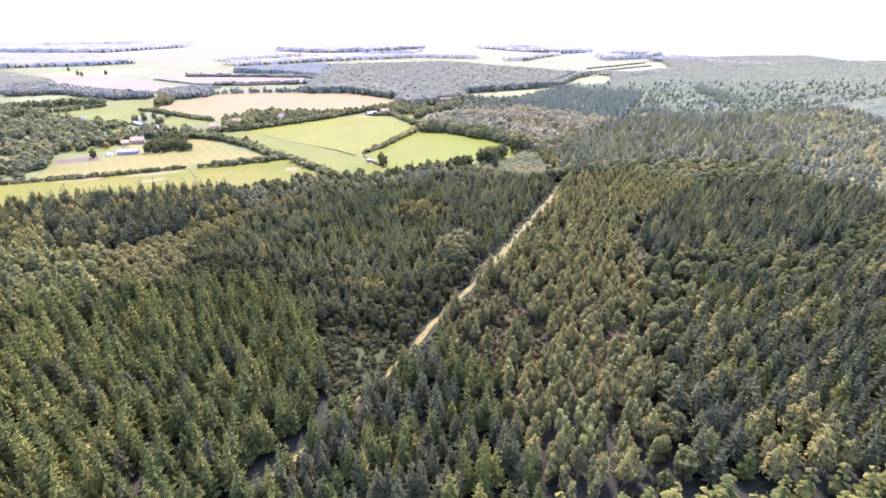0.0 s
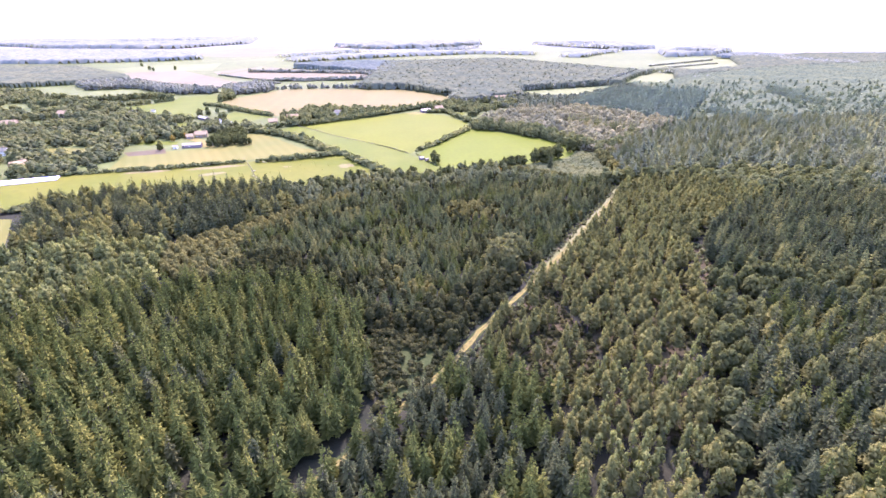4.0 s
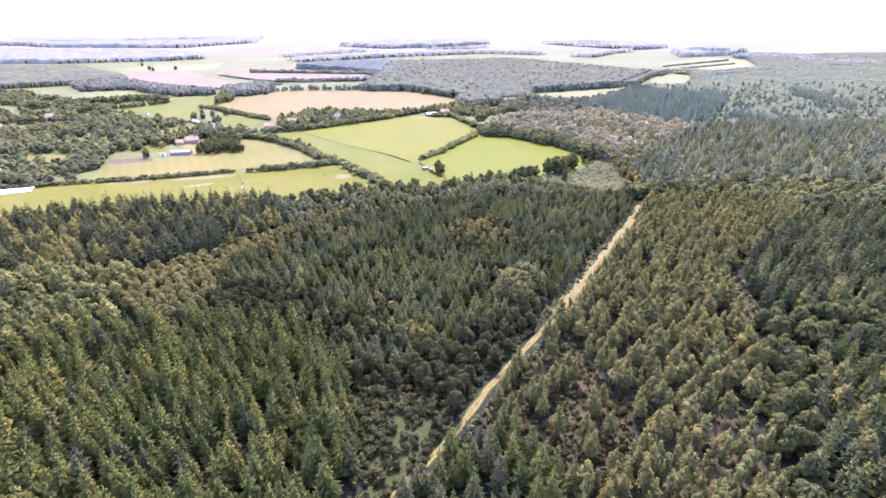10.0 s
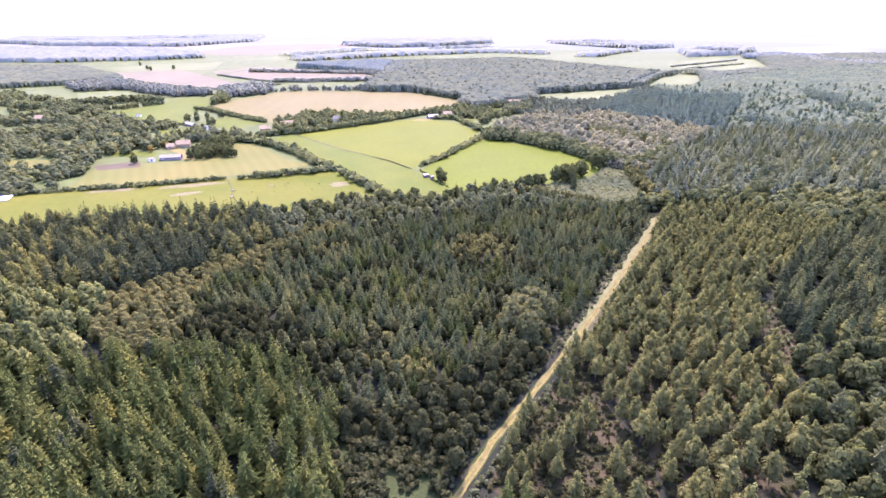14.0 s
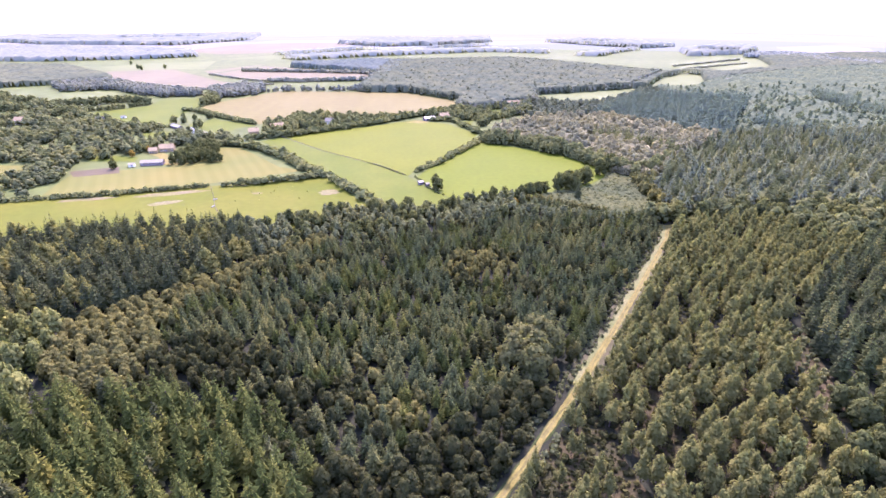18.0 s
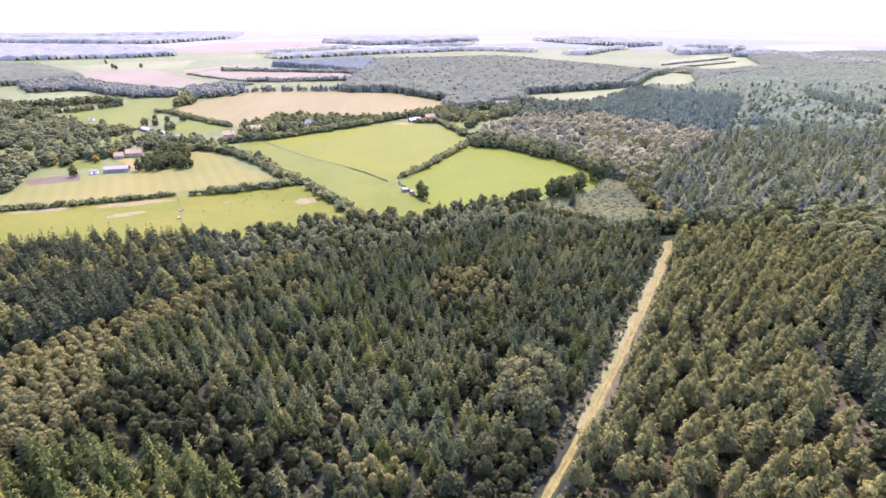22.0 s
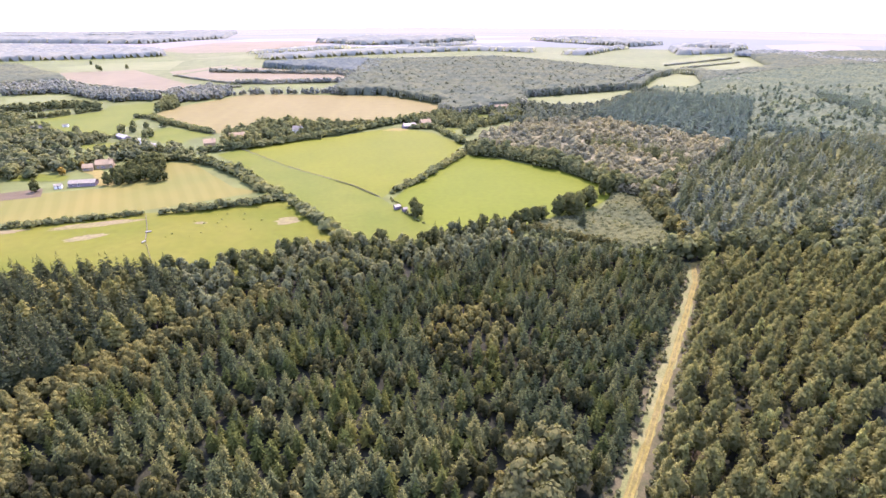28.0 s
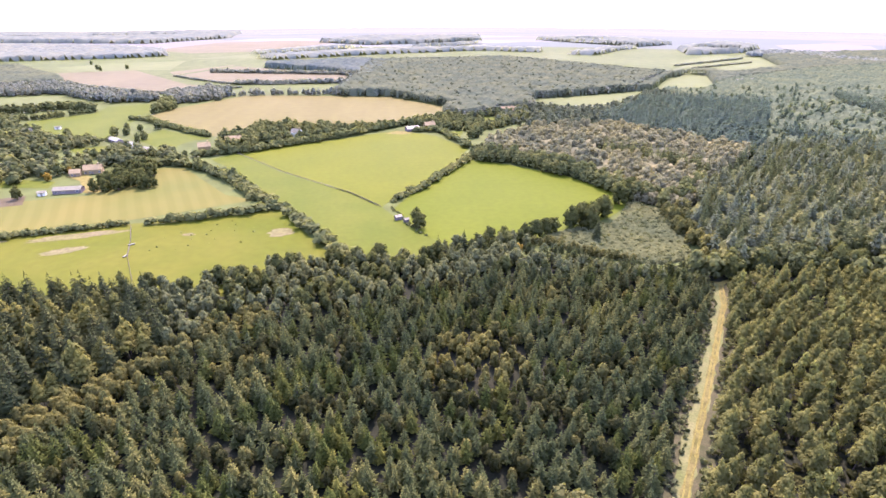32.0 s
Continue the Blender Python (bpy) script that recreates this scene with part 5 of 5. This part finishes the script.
row_of("tree_row", "broad_far", [(-264, 868), (-235, 876), (-181, 878), (-121, 880), (-81, 872), (-50, 866)], 12.0, 6.0, HAZED_VALE, "loose row of trees behind the stubble field", (0.55, 1.05), 135)
single_trees("field_oak", "oak_big", ((-314, 612), (-299, 630), (-289, 633), (-284, 650), (-270, 657), (-262, 612)), HEDGE, "dark rounded oak at a paddock's edge", "tree", "", (0.55, 0.8), 1.35, 136)
stand("garden_trees", "broad", scatter([(-222, 452), (-184, 466), (-196, 500), (-208, 514), (-226, 506), (-224, 480)], 6.5, 72, jitter=0.6), OLIVE, ("leafy green garden tree beside the house", "garden trees", ""), "tree", "garden_tree", 60, (0.6, 0.95), 1.0, 72)
place_many("copse", "broad_far", scatter([(-110, 652), (-80, 640), (-20, 668), (20, 712), (30, 770), (60, 760), (120, 745), (110, 690), (60, 640), (44, 600), (40, 640), (10, 650), (-12, 664)], 5.6, 73, [[(50, 689), (67, 714), (85, 704), (69, 668)], [(15, 635), (38, 642), (33, 610), (20, 606)], [(-30, 628), (14, 640), (12, 668), (-24, 650)]], jitter=0.7), HEDGE, "dark trees round the farm", "trees", (0.45, 0.9), 1.15, 73)
place_many("copse", "broad_far", scatter([(-183, 574), (-155, 580), (-131, 600), (-102, 611), (-62, 636), (-31, 673), (-11, 693), (-12, 713), (-39, 691), (-67, 671), (-90, 672), (-111, 656), (-151, 679), (-170, 686), (-176, 647), (-190, 610)], 6.2, 74, [F_STUBBLE, [(-132, 612), (-112, 620), (-118, 634), (-136, 630)]], jitter=0.8), HEDGE, "dark copse beside the stubble field", "trees", (0.5, 0.95), 1.2, 74)
place_many("copse", "broad_far", scatter([(38, 543), (66, 524), (104, 490), (132, 442), (140, 450), (110, 500), (72, 534), (46, 556)], 5.5, 75), HEDGE, "dark leafy edge of the oak wood", "trees", (0.7, 1.0), 0.9, 75)
crown_field([(-308, 1112), (-161, 1134), (-147, 1042), (-95, 1040), (-67, 1283), (-146, 1348), (-333, 1268)], 9.0, 7.0, 5.0, 76, HAZED_FIR, "far wood beyond the pink stubble", FIELDS)
crown_field([(-1500, 1400), (-941, 1363), (-708, 1435), (-629, 1492), (-700, 1640), (-900, 1760), (-1700, 1900)], 13.0, 6.0, 7.0, 142, HAZED_DISTANT, "wide wooded slope far off", (), 0.0, 6.0)
crown_field([(-1100, 900), (-850, 850), (-640, 950), (-570, 1010), (-640, 1080), (-800, 1230), (-1200, 1250)], 9.0, 6.0, 5.0, 77, HAZED_WOOD, "far wooded pastures", FIELDS)
place_many("far_wood", "broad_far", scatter([(41, 700), (140, 640), (200, 640), (160, 750), (135, 770), (30, 790)], 9, 78, [[(50, 689), (67, 714), (85, 704), (69, 668)]]), HAZED_WOOD, "wood behind the farm", "trees", (0.6, 0.9), 1.0, 78)
crown_field([(417, 1074), (500, 1130), (540, 1080), (690, 1175), (780, 1410), (1050, 1510), (1300, 1500), (1250, 1290), (740, 1140), (490, 990), (440, 930)], 9.0, 6.0, 5.0, 79, HAZED_WOOD, "wooded far ridge", FIELDS)

crown_field([(300, 890), (335, 912), (410, 1040), (465, 1100), (500, 1130), (417, 1080), (290, 885)], 9.0, 6.0, 5.0, 97, HAZED_WOOD, "wood between pale fields", FIELDS)
# ---- distant vale: fields and woods with haze in their colours ----
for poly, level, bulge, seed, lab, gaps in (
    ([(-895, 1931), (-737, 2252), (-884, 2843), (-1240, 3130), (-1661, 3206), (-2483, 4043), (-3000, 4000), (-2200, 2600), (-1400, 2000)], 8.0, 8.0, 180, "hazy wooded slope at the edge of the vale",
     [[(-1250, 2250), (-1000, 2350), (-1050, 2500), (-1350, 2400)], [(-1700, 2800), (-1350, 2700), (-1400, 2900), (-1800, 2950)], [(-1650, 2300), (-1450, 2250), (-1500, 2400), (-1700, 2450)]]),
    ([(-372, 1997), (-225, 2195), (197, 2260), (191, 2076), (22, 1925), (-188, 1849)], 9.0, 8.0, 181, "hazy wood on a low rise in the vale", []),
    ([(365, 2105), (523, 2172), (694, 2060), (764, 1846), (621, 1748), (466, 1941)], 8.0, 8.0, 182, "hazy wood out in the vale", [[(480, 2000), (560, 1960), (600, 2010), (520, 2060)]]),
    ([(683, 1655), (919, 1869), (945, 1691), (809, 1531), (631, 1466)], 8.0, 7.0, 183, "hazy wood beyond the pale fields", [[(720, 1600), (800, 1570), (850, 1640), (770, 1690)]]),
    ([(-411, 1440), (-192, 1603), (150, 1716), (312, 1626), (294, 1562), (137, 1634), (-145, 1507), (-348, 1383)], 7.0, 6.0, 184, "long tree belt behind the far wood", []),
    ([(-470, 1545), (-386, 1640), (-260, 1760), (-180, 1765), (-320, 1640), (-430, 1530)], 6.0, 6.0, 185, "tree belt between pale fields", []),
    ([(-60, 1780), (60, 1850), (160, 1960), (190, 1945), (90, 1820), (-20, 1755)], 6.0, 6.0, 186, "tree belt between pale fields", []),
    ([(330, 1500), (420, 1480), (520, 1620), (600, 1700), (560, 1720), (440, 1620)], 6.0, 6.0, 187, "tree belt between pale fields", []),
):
    crown_field(poly, 22.0, level, bulge, seed, HAZED_DISTANT, lab, gaps, 0.0, 9.0)


def box(bm, x0, x1, y0, y1, z0, z1):
    vs = [bm.verts.new(c) for c in ((x0, y0, z0), (x1, y0, z0), (x1, y1, z0), (x0, y1, z0), (x0, y0, z1), (x1, y0, z1), (x1, y1, z1), (x0, y1, z1))]
    for f in ((3, 2, 1, 0), (4, 5, 6, 7), (0, 1, 5, 4), (1, 2, 6, 5), (2, 3, 7, 6), (3, 0, 4, 7)):
        bm.faces.new([vs[i] for i in f])


def boxes(name, spans, material, parent, label=""):
    bm = bmesh.new()
    for s in spans:
        box(bm, *s)
    ob = part(name, bm, parent, label)
    ob.data.materials.append(material)
    return ob


def building(name, x, y, turn, w, d, eaves, rise, wall, roof, label, windows=3, chimney=True, storeys=2):
    """A gabled building: gable-ended walls, a thick overhanging roof, windows, a door and a chimney."""
    e = new(name)
    e.matrix_basis = pose(x, y, 0, 0, 0, turn)
    tagged(e, label, "house" if name == "house" else "building")
    bm = bmesh.new()
    a, b = w / 2, d / 2
    vs = [bm.verts.new(c) for c in ((-a, -b, 0), (a, -b, 0), (a, b, 0), (-a, b, 0), (-a, -b, eaves), (a, -b, eaves), (a, b, eaves), (-a, b, eaves), (-a, 0, eaves + rise), (a, 0, eaves + rise))]
    for f in ((0, 1, 5, 4), (2, 3, 7, 6), (1, 2, 6, 9, 5), (3, 0, 4, 8, 7), (3, 2, 1, 0), (4, 5, 9, 8), (6, 7, 8, 9)):
        bm.faces.new([vs[i] for i in f])
    part("wall", bm, e).data.materials.append(wall)
    o, th = 0.45, 0.22
    slope = rise / b
    for s in (-1, 1):
        bm = bmesh.new()
        lo = eaves - o * slope
        prof = [(s * (b + o), lo + 0.03), (0, eaves + rise + 0.03), (0, eaves + rise + th + 0.03), (s * (b + o), lo + th + 0.03)]
        left = [bm.verts.new((-a - 0.35, q[0], q[1])) for q in prof]
        right = [bm.verts.new((a + 0.35, q[0], q[1])) for q in prof]
        bm.faces.new(left), bm.faces.new(right[::-1])
        for k in range(4):
            bm.faces.new([left[k], right[k], right[(k + 1) % 4], left[(k + 1) % 4]])
        bmesh.ops.recalc_face_normals(bm, faces=bm.faces)
        part("roof", bm, e).data.materials.append(roof)
    for side in (-1, 1):
        for st in range(storeys):
            for k in range(windows):
                cx = -a + w * (k + 0.5) / windows
                z = 0.9 + 2.5 * st
                if z + 1.3 > eaves or (st == 0 and k == windows // 2 and side < 0):
                    continue
                y0 = side * b
                win = boxes("window", [(cx - 0.6, cx + 0.6, y0 - 0.06, y0 + 0.06, z, z + 0.08), (cx - 0.6, cx + 0.6, y0 - 0.06, y0 + 0.06, z + 1.15, z + 1.23), (cx - 0.6, cx - 0.52, y0 - 0.06, y0 + 0.06, z + 0.08, z + 1.15), (cx + 0.52, cx + 0.6, y0 - 0.06, y0 + 0.06, z + 0.08, z + 1.15)], WALLW, e)
                boxes("pane", [(cx - 0.52, cx + 0.52, y0 - 0.03, y0 + 0.03, z + 0.08, z + 1.15)], GLASSM, win)
    boxes("door", [(-0.5, 0.5, -b - 0.05, -b + 0.05, 0, 2.05)], WOOD, e)
    if chimney:
        boxes("chimney", [(a * 0.55, a * 0.55 + 0.9, -0.45, 0.45, eaves + rise - 0.8, eaves + rise + 1.2), (a * 0.55 - 0.08, a * 0.55 + 0.98, -0.53, 0.53, eaves + rise + 1.2, eaves + rise + 1.4)], BRICKM, e)
    return e


building("house", -247, 504, 14, 12, 7, 3.6, 2.8, BRICKM, TILE, "red brick farmhouse with a clay tile roof", 4)
building("house", -256, 497, 14, 7, 5.5, 2.8, 2.2, BRICKM, TILE, "low brick wing beside the farmhouse", 2, False, 1)
building("barn", -238, 459, 10, 17, 7, 2.6, 1.5, WOOD, SLATE, "long low barn with a grey roof", 4, False, 1)
building("shed", -252, 453, 22, 4.5, 3.5, 2.2, 0.8, WALLW, SHEET, "small white shed beside the barn", 1, False, 1)
building("house", 4, 657, 25, 11, 6.5, 3.4, 2.8, BRICKM, TILE, "pinkish brick farmhouse with a clay roof", 3)
building("barn", -13, 645, 25, 13, 7, 2.6, 1.8, WOOD, SLATE, "grey roofed barn at the field corner", 3, False, 1)
building("house", -123, 624, -15, 9, 7, 4.0, 2.8, WALLW, SLATE, "small white house in the copse", 2)
building("shed", -283, 602, -40, 18, 6, 2.6, 1.4, WOOD, SHEET, "long shed with a pale sheet roof", 4, False, 1)
building("shed", -258, 584, -40, 13, 6, 2.6, 1.4, WALLW, SHEET, "long shed with a pale sheet roof", 3, False, 1)
building("shed", -236, 564, -40, 14, 6, 2.8, 1.5, WOOD, SLATE, "long grey roofed stable building", 3, False, 1)
building("house", -172, 592, 20, 14, 8, 4.6, 3.0, BRICKM, TILE, "brick cottage with a brown tile roof", 3)
building("house", -190, 570, 20, 10, 7, 4.2, 2.8, BRICKM, TILE, "small brick cottage beside the lane", 2)
building("house", 92, 732, 10, 24, 9, 4.6, 3.4, BRICKM, TILE, "long red roofed farmhouse at the wood's edge", 5)
building("barn", 500, 972, 15, 34, 14, 4.5, 3.0, WALLW, SHEET, "white roofed farm building far off", 4, False, 1)
building("barn", 478, 985, 15, 20, 10, 4.0, 2.4, WALLW, SHEET, "white roofed farm building far off", 3, False, 1)
building("house", -387, 640, 10, 10, 6, 3.0, 2.2, WALLW, SHEET, "pale house in the paddock", 3)
building("shed", -372, 660, 10, 5, 3, 2.2, 0.8, WALLW, SHEET, "white field shelter in the paddock", 1, False, 1)
building("house", -489, 565, 15, 16, 8, 4.6, 3.2, BRICKM, TILE, "red roofed house among garden trees", 4)
building("house", -467, 627, -10, 15, 8, 4.6, 3.2, WALLW, TILE, "house with a clay roof among trees", 3)
building("house", -402, 431, 15, 13, 7, 4.4, 2.8, WALLW, SLATE, "white house with a grey roof beside the meadow", 3)
building("house", -352, 384, 60, 12, 7, 4.2, 2.8, BRICKM, TILE, "red roofed cottage beside the meadow", 2)
building("shed", -14, 404, 30, 3.6, 2.6, 2.1, 0.7, WOOD, SHEET, "small field shelter at the hedge corner", 1, False, 1)
building("shed", -9, 400, 30, 2.6, 2.0, 1.9, 0.6, WOOD, SLATE, "little wooden shed at the hedge corner", 1, False, 1)

# white crop cover in the meadow's corner
bm = bmesh.new()
box(bm, -22, 22, -6.5, 6.5, 0.1, 0.75)
bmesh.ops.bevel(bm, geom=bm.edges[:], offset=0.25, segments=2, affect="EDGES")
cover = new("crop_cover", bpy.data.meshes.new("crop_cover"))
bm.to_mesh(cover.data)
bm.free()
cover.data.materials.append(plain("white_fleece", (0.36, 0.36, 0.37), (0.40, 0.40, 0.41), 0.4))
cover.matrix_basis = pose(-322, 348, 0, 0, 0, 22)
tagged(cover, "long white fleece crop cover on the meadow", "crop cover")


# ---- fences ----
def fence(line, step=3.0, label="post and rail field fence"):
    e = new("fence")
    e.matrix_basis = pose(line[0][0], line[0][1], 0)
    tagged(e, label, "fence")
    base = np.array(line[0], float)
    p = along(line, step) - base
    bm = bmesh.new()
    box(bm, -0.07, 0.07, -0.07, 0.07, 0, 1.35)
    post = bpy.data.meshes.new("post")
    bm.to_mesh(post)
    bm.free()
    post.materials.append(WOOD)
    for x, y in p:
        part("post", post, e).location = (x, y, 0.1)
    for z in (0.55, 1.15):
        bm = bmesh.new()
        for a, b in zip(p, p[1:]):
            d = (b - a) / (np.linalg.norm(b - a) + 1e-9)
            s = np.array([-d[1], d[0]]) * 0.03
            vs = [bm.verts.new((*q, zz)) for zz in (z, z + 0.11) for q in (a - s, a + s, b + s, b - s)]
            for f in ((3, 2, 1, 0), (4, 5, 6, 7), (0, 1, 5, 4), (1, 2, 6, 5), (2, 3, 7, 6), (3, 0, 4, 7)):
                bm.faces.new([vs[i] for i in f])
        part("rail", bm, e).data.materials.append(WOOD)


fence([(-158, 558), (-106, 502), (-48, 451.5), (-26, 425)])
fence([(-165, 396), (-154, 374), (-147, 357), (-131, 330)], 3.0, "post and rail fence across the front meadow")
place_many("fence_weeds", "tuft", along([(-60, 462), (-48, 452), (-28, 428)], 1.2), HEDGE, "dark weeds along the fence", "weeds", (0.25, 0.5), 1.0, 91, False)
place_many("meadow_tufts", "tuft", scatter([(-150, 400), (-90, 414), (-90, 370), (-140, 360)], 7, 92)[::2], HEDGE, "dark rush tufts in the meadow", "tufts", (0.08, 0.25), 1.8, 92, False)
for x, y, turn in ((-152, 371, 30), (-148, 357, 80)):
    bm = bmesh.new()
    box(bm, -1.6, 1.6, -0.5, 0.5, 0.12, 0.75)
    bmesh.ops.bevel(bm, geom=bm.edges[:], offset=0.08, segments=1, affect="EDGES")
    tr = new("water_trough", bpy.data.meshes.new("water_trough"))
    bm.to_mesh(tr.data)
    bm.free()
    tr.data.materials.append(SHEET)
    tr.matrix_basis = pose(x, y, 0, 0, 0, turn)
    tagged(tr, "pale trough standing in the meadow", "trough")
